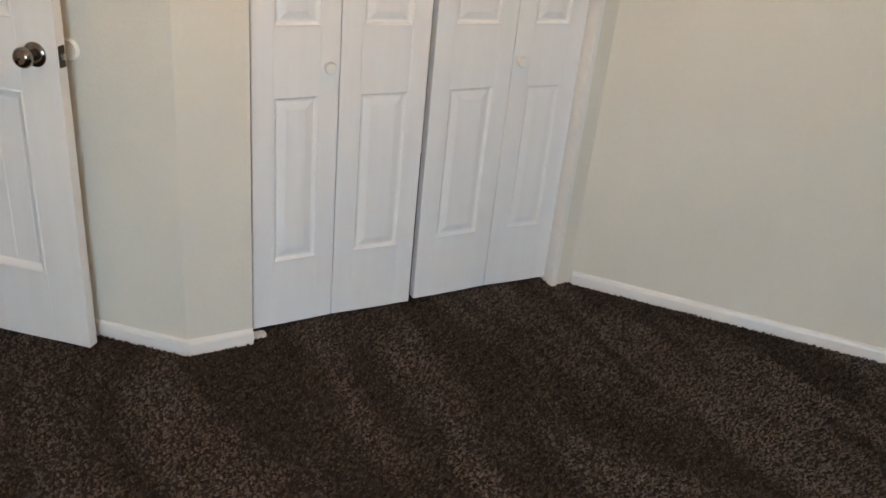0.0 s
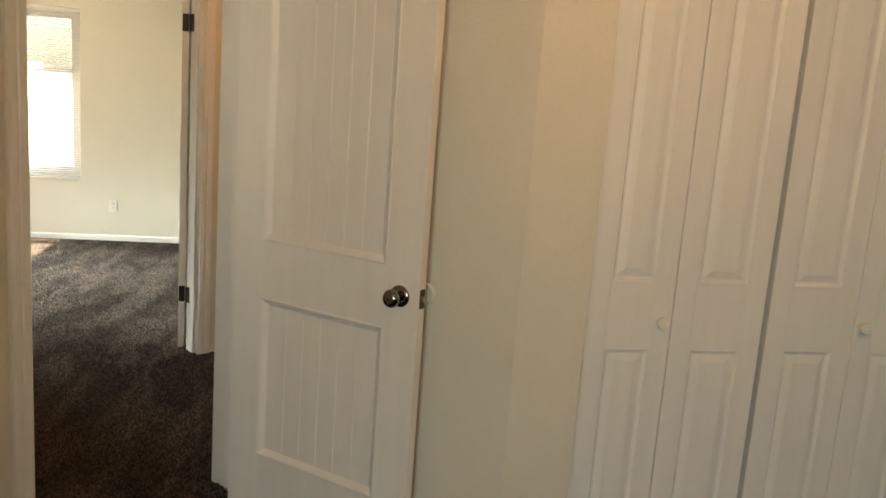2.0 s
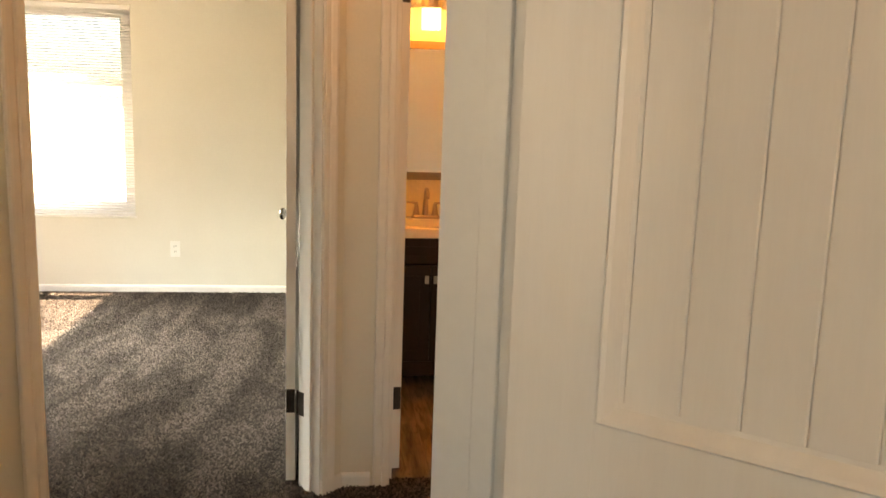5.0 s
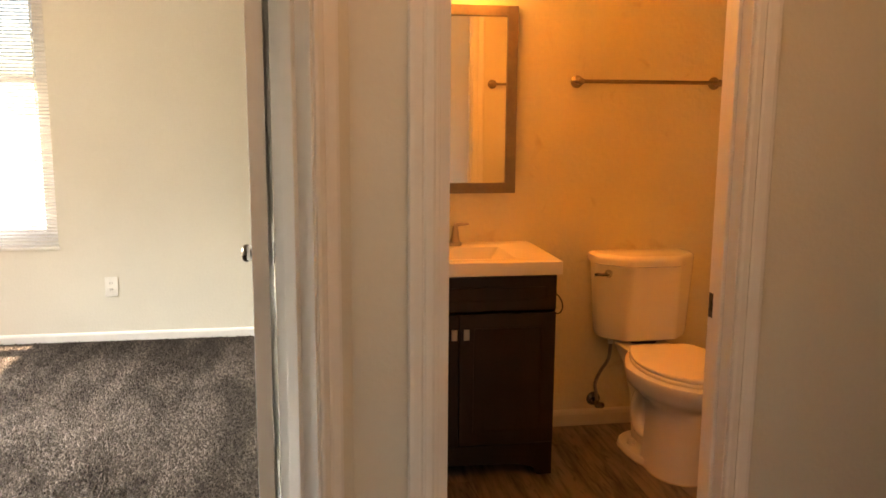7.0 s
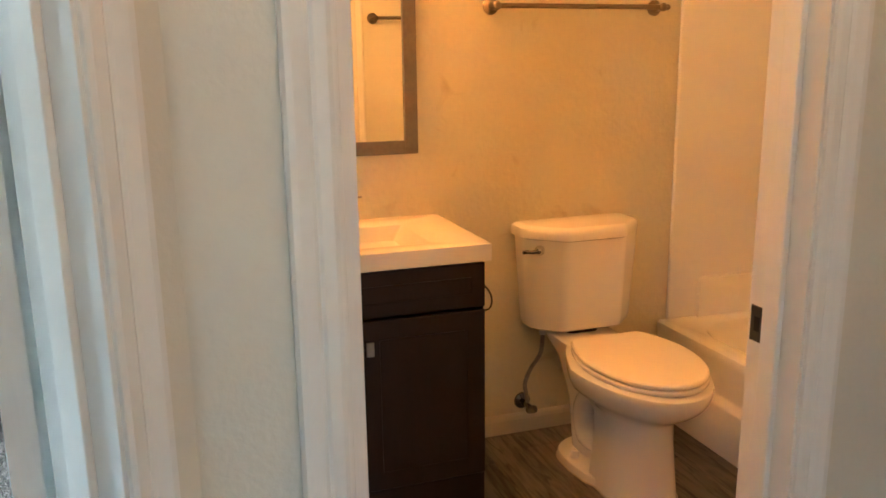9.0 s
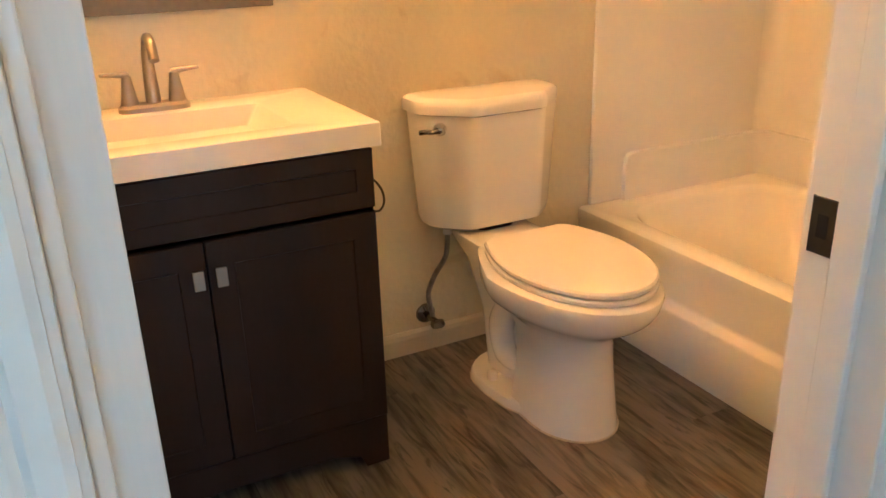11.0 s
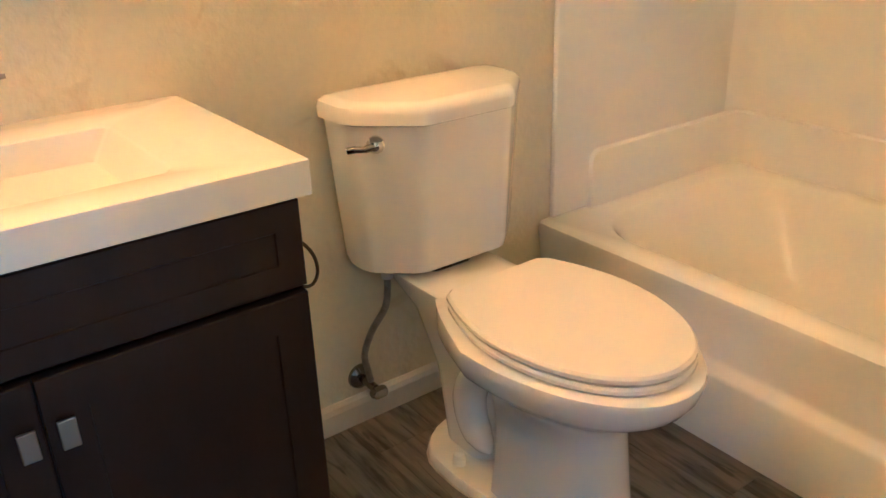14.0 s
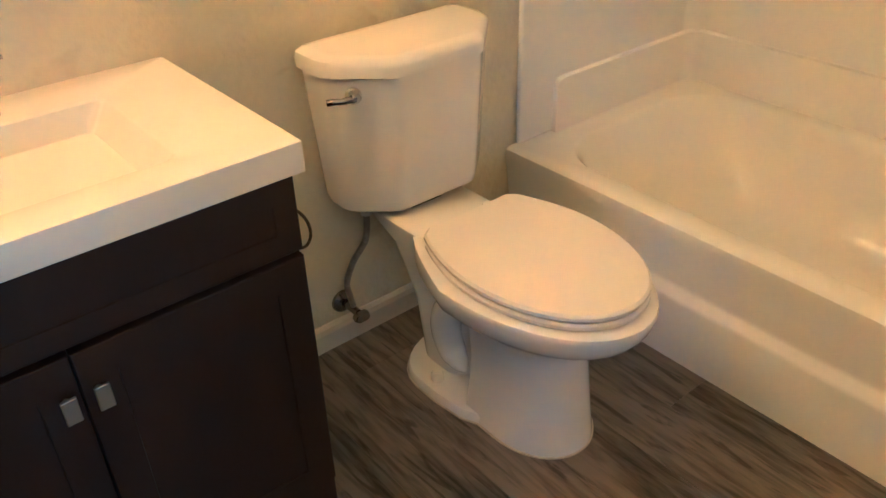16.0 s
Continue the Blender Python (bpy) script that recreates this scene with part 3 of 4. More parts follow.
blind = thing("window_blind", along((-3.25, 8.416, 0), (1, 0, 0)), "white mini blind lowered over the window", "window blind")
part("headrail", box(0.012, 1.185, 0.035, 0.062, 2.035, 2.066, 0.002), SLAT, blind)
part("bottom_rail", box(0.012, 1.185, 0.038, 0.060, 0.578, 0.590, 0.002), SLAT, blind)
slat_rings = []
for k in range(5):
    y = -0.0125 + 0.025 * k / 4
    slat_rings.append((y, 0.0022 * (1 - (y / 0.0125) ** 2)))
slat_bm = loft([[(x, y, h) for y, h in slat_rings] + [(x, y, h - 0.0006) for y, h in slat_rings[::-1]] for x in (0.014, 1.183)])
first = part("slat", slat_bm, SLAT, blind, m=pose(0, 0.049, 0.605, 14))
for i in range(1, 71):
    s = new("slat", first.data)
    s.parent = blind
    s.matrix_basis = pose(0, 0.049, 0.605 + 0.02 * i, 14)
for x in (0.15, 0.60, 1.05):
    part("ladder_cord", tube([(x, 0.036, 0.585), (x, 0.036, 2.04)], 0.0008, 5), SLAT, blind)
part("tilt_wand", tube([(1.12, 0.030, 2.03), (1.12, 0.026, 1.35)], 0.004, 8), WHITE_PLASTIC, blind)

# ---- ceiling lamp of the bedroom ----
for spot in (CEILING_LAMP, HALL_LAMP):
    dome = thing("ceiling_light", spot + Vector((0, 0, 0.14)), "round flush ceiling light with a metal rim, lit warm", "ceiling light", "ceiling lights")
    part("rim", lathe([(0.0, 0.0), (0.16, 0.0), (0.165, -0.02), (0.15, -0.03), (0.0, -0.03)], "Z", (0, 0, 0), 32), NICKEL, dome, smooth=True)

# ---- vanity ----
van = thing("vanity_cabinet", (VANITY_X, 0, 0), "dark espresso wood bathroom vanity cabinet with two doors", "vanity cabinet")
VL, VF = 0.360, 6.272
bm = box(-VL, VL, VF, BACK - 0.004, 0.13, 0.64, 0.0)
box(VL - 0.018, VL, VF, BACK - 0.004, 0.63, 0.7715, bm=bm)
box(-VL, -VL + 0.018, VF, BACK - 0.004, 0.63, 0.7715, bm=bm)
box(-VL + 0.018, VL - 0.018, VF, VF + 0.016, 0.63, 0.7715, bm=bm)
part("body", bm, ESPRESSO, van)
part("side_panel", box(VL - 0.018, VL + 0.0005, VF, BACK - 0.004, 0.0, 0.13, 0.001), ESPRESSO, van)
part("side_panel", box(-VL - 0.0005, -VL + 0.018, VF, BACK - 0.004, 0.0, 0.13, 0.001), ESPRESSO, van)
skirt = [(-VL, 0.0), (-VL + 0.055, 0.0), (-VL + 0.07, 0.035), (-VL + 0.13, 0.052), (0, 0.058), (VL - 0.13, 0.052), (VL - 0.07, 0.035), (VL - 0.055, 0.0), (VL, 0.0), (VL, 0.13), (-VL, 0.13)]
part("skirt", loft([[(x, VF - 0.006, z) for x, z in skirt], [(x, VF + 0.014, z) for x, z in skirt]]), ESPRESSO, van)


def shaker(name, x0, x1, z0, z1, rail, parent):
    p = part(name, panel_ring(x0, x1, z0, z1, VF - 0.018, 1, ((0, 0.018), (0, 0.0015), (0.0015, 0.0), (rail, 0.0), (rail + 0.0015, 0.0028), (rail + 0.004, 0.0028))), ESPRESSO, parent)
    part("inset_panel", box(x0 + rail + 0.003, x1 - rail - 0.003, VF - 0.0148, VF - 0.002, z0 + rail + 0.003, z1 - rail - 0.003), ESPRESSO, p)
    return p


shaker("drawer_front", -VL + 0.002, VL - 0.002, 0.643, 0.768, 0.038, van)
for x0, x1, px in ((-VL + 0.002, -0.0015, -0.022), (0.0015, VL - 0.002, 0.022)):
    d = shaker("cabinet_door", x0, x1, 0.138, 0.632, 0.052, van)
    h = part("pull", box(px - 0.0105, px + 0.0105, VF - 0.046, VF - 0.040, 0.546, 0.586, 0.0015), BRUSHED, d, "small square brushed nickel pull")
    part("pull_stem", tube([(px, VF - 0.041, 0.566), (px, VF - 0.018, 0.566)], 0.005, 10), BRUSHED, d)

top = thing("bathroom_sink", (VANITY_X, 0, 0), "white cultured marble vanity top with an integral rectangular basin", "sink")
TX0, TX1, TY0, TY1, TZ = -0.377, 0.377, 6.245, BACK - 0.002, 0.822
BX0, BX1, BY0, BY1 = -0.205, 0.222, 6.322, 6.608


def rect(x0, x1, y0, y1, z, r):
    return rounded(x0, x1, y0, y1, r, z, 4)


bm = loft([rect(TX0 + 0.01, TX1 - 0.01, TY0 + 0.01, TY1, 0.772, 0.004), rect(TX0, TX1, TY0, TY1, 0.774, 0.005), rect(TX0, TX1, TY0, TY1, TZ - 0.004, 0.005),
           rect(TX0 + 0.001, TX1 - 0.001, TY0 + 0.001, TY1, TZ - 0.001, 0.005), rect(TX0 + 0.004, TX1 - 0.004, TY0 + 0.004, TY1 - 0.002, TZ, 0.005),
           rect(BX0 - 0.006, BX1 + 0.006, BY0 - 0.006, BY1 + 0.006, TZ, 0.02), rect(BX0, BX1, BY0, BY1, TZ - 0.003, 0.018),
           rect(BX0 + 0.02, BX1 - 0.082, BY0 + 0.012, BY1 - 0.012, TZ - 0.142, 0.014), rect(BX0 + 0.026, BX1 - 0.092, BY0 + 0.018, BY1 - 0.016, TZ - 0.152, 0.012),
           rect(BX0 + 0.05, BX1 - 0.12, BY0 + 0.04, BY1 - 0.04, TZ - 0.156, 0.01)])
part("top", bm, MARBLE, top, smooth=True)
part("drain", lathe([(0.0, 0.0), (0.022, 0.0), (0.021, 0.003), (0.012, 0.002), (0.0, 0.004)], "Z", (-0.02, 6.47, TZ - 0.156), 24), NICKEL, top, "brushed nickel drain", True)

faucet = thing("bathroom_faucet", (VANITY_X + 0.004, 6.655, TZ), "brushed nickel two-handle centerset faucet", "faucet")
part("base_plate", loft([rounded(-0.078, 0.078, -0.026, 0.026, 0.025, 0.0), rounded(-0.078, 0.078, -0.026, 0.026, 0.025, 0.010), rounded(-0.072, 0.072, -0.021, 0.021, 0.020, 0.016)]), BRUSHED, faucet, smooth=True)
spout = smooth_path([(0, 0.005, 0.012), (0, 0.008, 0.08), (0, -0.004, 0.135), (0, -0.036, 0.160), (0, -0.072, 0.150), (0, -0.094, 0.118)])
part("spout", tube(spout, [0.017 - 0.006 * min(1, i / 12) for i in range(len(spout))], 14), BRUSHED, faucet, "arched spout", True)
for sx in (-1, 1):
    part("handle_base", lathe([(0.021, 0.012), (0.017, 0.03), (0.0115, 0.065), (0.010, 0.078), (0.0, 0.082)], "Z", (sx * 0.051, 0, 0), 20), BRUSHED, faucet, smooth=True)
    lv = smooth_path([(sx * 0.046, 0.002, 0.080), (sx * 0.075, -0.003, 0.084), (sx * 0.105, -0.008, 0.086)])
    part("lever", tube(lv, [0.008 - 0.0045 * i / (len(lv) - 1) for i in range(len(lv))], 10), BRUSHED, faucet, smooth=True)

ring = thing("paper_holder", (VANITY_X + VL, VF + 0.03, 0.656), "bent dark wire paper holder on the vanity side", "paper holder")
part("plate", lathe([(0.0, 0.0), (0.012, 0.0), (0.011, 0.004), (0.0, 0.005)], "X", (0, 0, 0.032), 16), BRONZE, ring)
part("wire", tube(smooth_path([(0.002, 0, 0.034), (0.016, -0.004, 0.030), (0.030, -0.010, 0.008), (0.033, -0.012, -0.018), (0.024, -0.010, -0.036), (0.010, -0.006, -0.037), (0.003, 0, -0.030)]), 0.0026, 8), BRONZE, ring, smooth=True)

# ---- mirror, lamp, towel bars ----
mirror = thing("wall_mirror", (VANITY_X, BACK, 0), "framed wall mirror with a flat taupe frame", "mirror")
MX, MZ0, MZ1, FW = 0.312, 1.025, 1.765, 0.042
for name, x0, x1, z0, z1 in (("frame_side", -MX, -MX + FW, MZ0, MZ1), ("frame_side", MX - FW, MX, MZ0, MZ1)):
    part(name, box(x0, x1, -0.024, -0.001, z0, z1, 0.0015), TAUPE, mirror)
for z0, z1 in ((MZ0, MZ0 + FW), (MZ1 - FW, MZ1)):
    part("frame_rail", box(-MX + FW, MX - FW, -0.0235, -0.001, z0, z1, 0.001), TAUPE, mirror)
part("mirror_glass", box(-MX + FW - 0.004, MX - FW + 0.004, -0.014, -0.008, MZ0 + FW - 0.004, MZ1 - FW + 0.004), GLASSY, mirror, "silvered mirror glass")

vl = thing("vanity_light", (VANITY_X, BACK, 1.90), "three-shade brushed nickel vanity light above the mirror, lit warm", "wall light")
part("back_plate", box(-0.26, 0.26, -0.022, 0, 0.03, 0.085, 0.004), NICKEL, vl)
for i in (-1, 0, 1):
    x = 0.17 * i
    a = part("arm", tube([(x, -0.02, 0.058), (x, -0.12, 0.058)], 0.008, 10), NICKEL, vl)
    part("collar", lathe([(0.052, 0.020), (0.054, 0.024), (0.054, 0.092), (0.050, 0.096)], "Z", (x, -0.12, 0), 24), NICKEL, a)
    sh = part("shade", loft([[(x + r * math.cos(q), -0.12 + r * math.sin(q), h) for q in (2 * math.pi * k / 24 for k in range(24))]
                             for r, h in ((0.050, -0.085), (0.050, 0.17), (0.047, 0.17), (0.047, -0.085), (0.050, -0.085))], cap=(False, False)), SHADE, vl, "frosted glass shade, lit", True)
    sh.visible_shadow = False


def towel_bar(m, length, label):
    """x along the wall, y away from it."""
    root = thing("towel_bar", m, label, "towel bar")
    post = [(0.0, 0.0), (0.026, 0.0), (0.026, 0.005), (0.021, 0.010), (0.013, 0.016), (0.010, 0.030), (0.011, 0.042), (0.014, 0.050), (0.014, 0.060), (0.009, 0.066), (0.0, 0.067)]
    for x in (0, length):
        part("post", lathe(post, "Y", (x, 0, 0), 24), AGED, root, "turned wall post", True)
    part("rod", tube([(0, 0.053, 0), (length, 0.053, 0)], 0.008, 14), AGED, root, smooth=True)
    for x, s in ((0, -1), (length, 1)):
        part("finial", lathe([(0.009, s * 0.0), (0.010, s * 0.012), (0.011, s * 0.020), (0.007, s * 0.027), (0.0, s * 0.029)], "X", (x, 0.053, 0), 16), AGED, root, smooth=True)


towel_bar(along((1.062, BACK, 1.476), (-1, 0, 0)), 0.60, "brushed nickel towel bar above the toilet")
towel_bar(along((0.435, 5.267, 1.515), (1, 0, 0)), 0.45, "brushed nickel towel bar beside the bathroom door")

# ---- toilet: y counts away from the wall ----
toilet = thing("toilet", Matrix.Translation((0.742, BACK, BATH)) @ pose(0, 0, 0, 0, 0, 180), "white porcelain two-piece toilet with the lid closed", "toilet")


def egg(back_y, tip_y, half, z, back_half=None, n=48, corner=3.6):
    """An elongated outline: a straight back, widest past a third, round at the tip."""
    bh = half * 0.80 if back_half is None else back_half
    mid_y = back_y + (tip_y - back_y) * 0.42
    pts = []
    for k in range(n):
        a = 2 * math.pi * k / n
        c, s = math.cos(a), math.sin(a)
        if s >= 0:
            x = half * math.copysign(abs(c) ** (2 / 2.05), c)
            y = mid_y + (tip_y - mid_y) * abs(s) ** (2 / 2.05)
        else:
            if corner > 5:
                u = k / n * 2 - 1
                e = min(u, 1 - u)
                t = min(1.0, e / 0.36)
                x = (half - (half - bh) * t ** 1.8) if e < 0.36 else bh * (0.5 - e) / 0.14
                pts.append((x if u > 0.5 else -x, mid_y - (mid_y - back_y) * t, z))
                continue
            q = abs(s) ** (2 / corner)
            w = half + (bh - half) * q
            x = w * math.copysign(abs(c) ** (2 / corner), c)
            y = mid_y - (mid_y - back_y) * q
        pts.append((x, y, z))
    return pts


def tank_ring(hw, front, back, z, nose=0.105, n=7):
    """The tank's outline: flat back, short sides, slanted shoulders, a flat nose, all corners rounded."""
    corners = [(-hw, back, 0.02), (hw, back, 0.02), (hw, back + (front - back) * 0.50, 0.030), (nose, front, 0.018), (-nose, front, 0.018), (-hw, back + (front - back) * 0.50, 0.030)]
    pts = []
    m = len(corners)
    for i, (x, y, r) in enumerate(corners):
        p, a, b = Vector((x, y)), Vector(corners[i - 1][:2]), Vector(corners[(i + 1) % m][:2])
        p0, p1 = p + (a - p).normalized() * r, p + (b - p).normalized() * r
        for k in range(n):
            t = k / (n - 1)
            q = (1 - t) ** 2 * p0 + 2 * t * (1 - t) * p + t * t * p1
            pts.append((q.x, q.y, z))
    return pts


def shifted(ring):
    return [(x - 0.003, y, z) for x, y, z in ring]


part("tank", loft([shifted(tank_ring(0.172, 0.165, 0.040, 0.412)), shifted(tank_ring(0.191, 0.180, 0.025, 0.420)), shifted(tank_ring(0.197, 0.186, 0.018, 0.44)), tank_ring(0.2155, 0.208, 0.014, 0.735)]), PORCELAIN, toilet, smooth=True, m=Matrix.Translation((-0.011, 0, 0)))
part("tank_lid", loft([tank_ring(0.211, 0.216, 0.012, 0.733), tank_ring(0.219, 0.224, 0.010, 0.737), tank_ring(0.220, 0.226, 0.010, 0.757), tank_ring(0.217, 0.222, 0.012, 0.768),
                       tank_ring(0.204, 0.213, 0.018, 0.776), tank_ring(0.190, 0.20, 0.03, 0.778)]), PORCELAIN, toilet, "porcelain tank lid", True, m=Matrix.Translation((-0.004, 0, 0)))
lever = part("flush_lever", lathe([(0.0, 0.0), (0.017, 0.0), (0.017, 0.006), (0.012, 0.012), (0.009, 0.020), (0.0, 0.022)], "Y", (0, 0, 0), 20), CHROME, toilet, "chrome flush lever", True,
             m=Matrix.Translation((0.166, 0.150, 0.700)) @ pose(0, 0, 0, 0, 0, -38))
part("lever_arm", tube(smooth_path([(0, 0.016, 0), (0.020, 0.021, -0.004), (0.036, 0.024, -0.003), (0.050, 0.022, -0.006)]), [0.007] * 6 + [0.0062] * 6 + [0.0068] * 7, 10), SATIN, lever, smooth=True)
# bowl and pedestal in one casting
bowl = loft([egg(0.395, 0.652, 0.112, 0.0, 0.110, corner=7.0), egg(0.395, 0.653, 0.113, 0.008, 0.111, corner=7.0), egg(0.400, 0.648, 0.110, 0.03, 0.108, corner=7.0),
             egg(0.405, 0.640, 0.104, 0.10, 0.102, corner=7.0), egg(0.405, 0.632, 0.098, 0.18, 0.096, corner=7.0), egg(0.395, 0.630, 0.096, 0.235, 0.094, corner=7.0),
             egg(0.37, 0.636, 0.102, 0.258, 0.098, corner=7.0), egg(0.32, 0.654, 0.118, 0.276, 0.104, corner=7.0), egg(0.22, 0.682, 0.138, 0.293, 0.10), egg(0.20, 0.708, 0.156, 0.308, 0.105),
             egg(0.19, 0.728, 0.170, 0.322, 0.108), egg(0.19, 0.746, 0.182, 0.338, 0.108), egg(0.19, 0.761, 0.191, 0.360, 0.108), egg(0.19, 0.768, 0.196, 0.386, 0.108),
             egg(0.19, 0.766, 0.194, 0.394, 0.108), egg(0.20, 0.756, 0.184, 0.400, 0.10)])
part("bowl", bowl, PORCELAIN, toilet, "porcelain bowl on a tapered pedestal", True)
foot = [(0.0, 0.150)] + [(0.138 * math.sin(a), 0.265 - 0.115 * math.cos(a)) for a in (radians(d) for d in range(15, 91, 15))] + [(0.139, 0.33), (0.130, 0.41), (0.105, 0.47), (0.0, 0.52)]
foot = foot + [(-x, y) for x, y in foot[-2:0:-1]]
part("foot", loft([[(x, y, 0.0) for x, y in foot], [(x, y, 0.02) for x, y in foot], [(x * 0.97, 0.36 + (y - 0.36) * 0.98, 0.026) for x, y in foot]]), PORCELAIN, toilet, "flared mounting foot", True)
trap = [smooth_path([(s * 0.045, 0.47, 0.29), (s * 0.072, 0.36, 0.27), (s * 0.074, 0.305, 0.20), (s * 0.074, 0.315, 0.120), (s * 0.078, 0.372, 0.080)]) for s in (-1, 1)]
for p in trap:
    part("trapway", tube(p, [0.024 + 0.012 * math.sin(math.pi * i / (len(p) - 1)) if i < len(p) - 4 else (0.025, 0.022, 0.015, 0.004)[i - len(p) + 4] for i in range(len(p))], 16), PORCELAIN, toilet, "bulging trapway", True)
part("rear_column", loft([rounded(-0.07, 0.07, 0.185, 0.34, 0.05, 0.02), rounded(-0.075, 0.075, 0.16, 0.34, 0.05, 0.20), rounded(-0.092, 0.092, 0.11, 0.34, 0.05, 0.33),
                          rounded(-0.110, 0.110, 0.06, 0.33, 0.04, 0.385), rounded(-0.110, 0.110, 0.06, 0.33, 0.04, 0.397), rounded(-0.103, 0.103, 0.066, 0.325, 0.035, 0.402)]), PORCELAIN, toilet, smooth=True)
part("gasket", loft([rounded(-0.06, 0.06, 0.06, 0.16, 0.03, 0.400), rounded(-0.06, 0.06, 0.06, 0.16, 0.03, 0.416)]), DARK, toilet, "dark tank gasket")
seat_rings = [egg(0.300, 0.742, 0.170, 0.402, 0.122, corner=7.0), egg(0.298, 0.746, 0.174, 0.406, 0.124, corner=7.0), egg(0.298, 0.746, 0.174, 0.413, 0.124, corner=7.0), egg(0.302, 0.742, 0.170, 0.417, 0.122, corner=7.0)]
part("seat", loft(seat_rings), SEAT, toilet, "closed plastic seat ring", True)
lid_rings = [egg(0.296, 0.741, 0.169, 0.4195, 0.120, corner=7.0), egg(0.293, 0.745, 0.173, 0.424, 0.123, corner=7.0), egg(0.293, 0.745, 0.173, 0.431, 0.123, corner=7.0), egg(0.298, 0.740, 0.168, 0.436, 0.120, corner=7.0), egg(0.33, 0.70, 0.13, 0.4385, 0.09)]
part("seat_lid", loft(lid_rings), SEAT, toilet, "closed plastic lid", True)
for x in (-0.075, 0.075):
    part("hinge_cap", lathe([(0.0, 0.0), (0.016, 0.0), (0.016, 0.010), (0.012, 0.016), (0.0, 0.017)], "Z", (x, 0.278, 0.401), 16), SEAT, toilet, smooth=True)
    part("bolt_cap", lathe([(0.015, 0.0), (0.0145, 0.018), (0.011, 0.026), (0.0, 0.029)], "Z", (x * 1.38, 0.300, 0.024), 18), SEAT, toilet, "white bolt cap", True)
for line in ([(x * 1.03, 0.5 + (y - 0.5) * 1.015) for x, y, _ in egg(0.395, 0.653, 0.113, 0, 0.111, corner=7.0)], [(x * 1.02, 0.34 + (y - 0.34) * 1.02) for x, y in foot]):
    part("caulk_line", loft([[(x, y, z) for x, y in line] for z in (-0.001, 0.0035)]), CAULK, toilet, "yellowed caulk")

valve = thing("shutoff_valve", (0.584, BACK, 0.118), "chrome water shut-off valve with a braided supply hose", "valve")
part("escutcheon", lathe([(0.0, 0.0), (0.031, 0.0), (0.029, -0.006), (0.018, -0.013), (0.010, -0.014), (0.0, -0.014)], "Y", (0, 0, 0), 24), SATIN, valve, smooth=True)
part("valve_body", tube([(0, -0.012, 0), (0, -0.07, 0)], 0.010, 14), SATIN, valve, smooth=True)
part("oval_handle", loft([rounded(-0.020, 0.020, -0.011, 0.011, 0.010, -0.008), rounded(-0.022, 0.022, -0.013, 0.013, 0.012, 0.0), rounded(-0.018, 0.018, -0.010, 0.010, 0.009, 0.010)]), SATIN, valve, smooth=True,
     m=Matrix.Translation((0.0, -0.082, -0.002)) @ pose(0, 0, 0, 90, 0, 0))
part("supply_hose", tube(smooth_path([(0.0, -0.05, 0.012), (-0.008, -0.051, 0.05), (-0.012, -0.053, 0.09), (0.006, -0.062, 0.145), (0.030, -0.082, 0.20), (0.034, -0.090, 0.25), (0.034, -0.092, 0.30)]), 0.0075, 12), STEEL, valve, "braided steel supply hose", True)
part("hose_nut", tube([(0.034, -0.092, 0.275), (0.034, -0.092, 0.305)], 0.013, 8), WHITE_PLASTIC, valve)

# ---- bathtub and surround ----
tub = thing("bathtub", (0, 0, 0), "glossy off-white acrylic alcove bathtub with a stepped apron", "bathtub")
TUB_Y0, TUB_Y1, RIM = 5.270, BACK - 0.004, 0.357
apron = [(1.124, 0.0), (1.124, 0.165), (1.128, 0.178), (1.143, 0.192), (1.146, 0.205), (1.134, 0.315), (1.131, 0.335), (1.134, 0.350), (1.143, 0.357), (1.160, 0.357), (1.160, 0.0)]
part("apron", loft([[(x, TUB_Y0, z) for x, z in apron], [(x, TUB_Y1, z) for x, z in apron]]), ACRYLIC, tub, "stepped tub apron", True)
def tub_ring(x0, x1, y0, y1, r, z):
    return rounded(x0, x1, y0, y1, r, z, 8)
part("basin", loft([tub_ring(1.160, 1.905, TUB_Y0, TUB_Y1, 0.004, RIM), tub_ring(1.200, 1.858, 5.37, 6.640, 0.16, RIM), tub_ring(1.208, 1.850, 5.38, 6.632, 0.16, RIM - 0.006),
                    tub_ring(1.216, 1.840, 5.39, 6.618, 0.16, RIM - 0.03), tub_ring(1.245, 1.790, 5.43, 6.52, 0.16, 0.12), tub_ring(1.275, 1.735, 5.47, 6.43, 0.14, 0.07), tub_ring(1.33, 1.68, 5.55, 6.34, 0.10, 0.055)],
                   cap=(False, True)), ACRYLIC, tub, "deep rounded tub basin", True)
part("tub_drain", lathe([(0.0, 0.0), (0.03, 0.0), (0.028, 0.004), (0.0, 0.003)], "Z", (1.50, 5.62, 0.056), 24), CHROME, tub)
part("overflow_plate", lathe([(0.0, 0.0), (0.036, 0.0), (0.034, 0.006), (0.0, 0.010)], "Y", (1.50, 5.405, 0.24), 24), CHROME, tub)

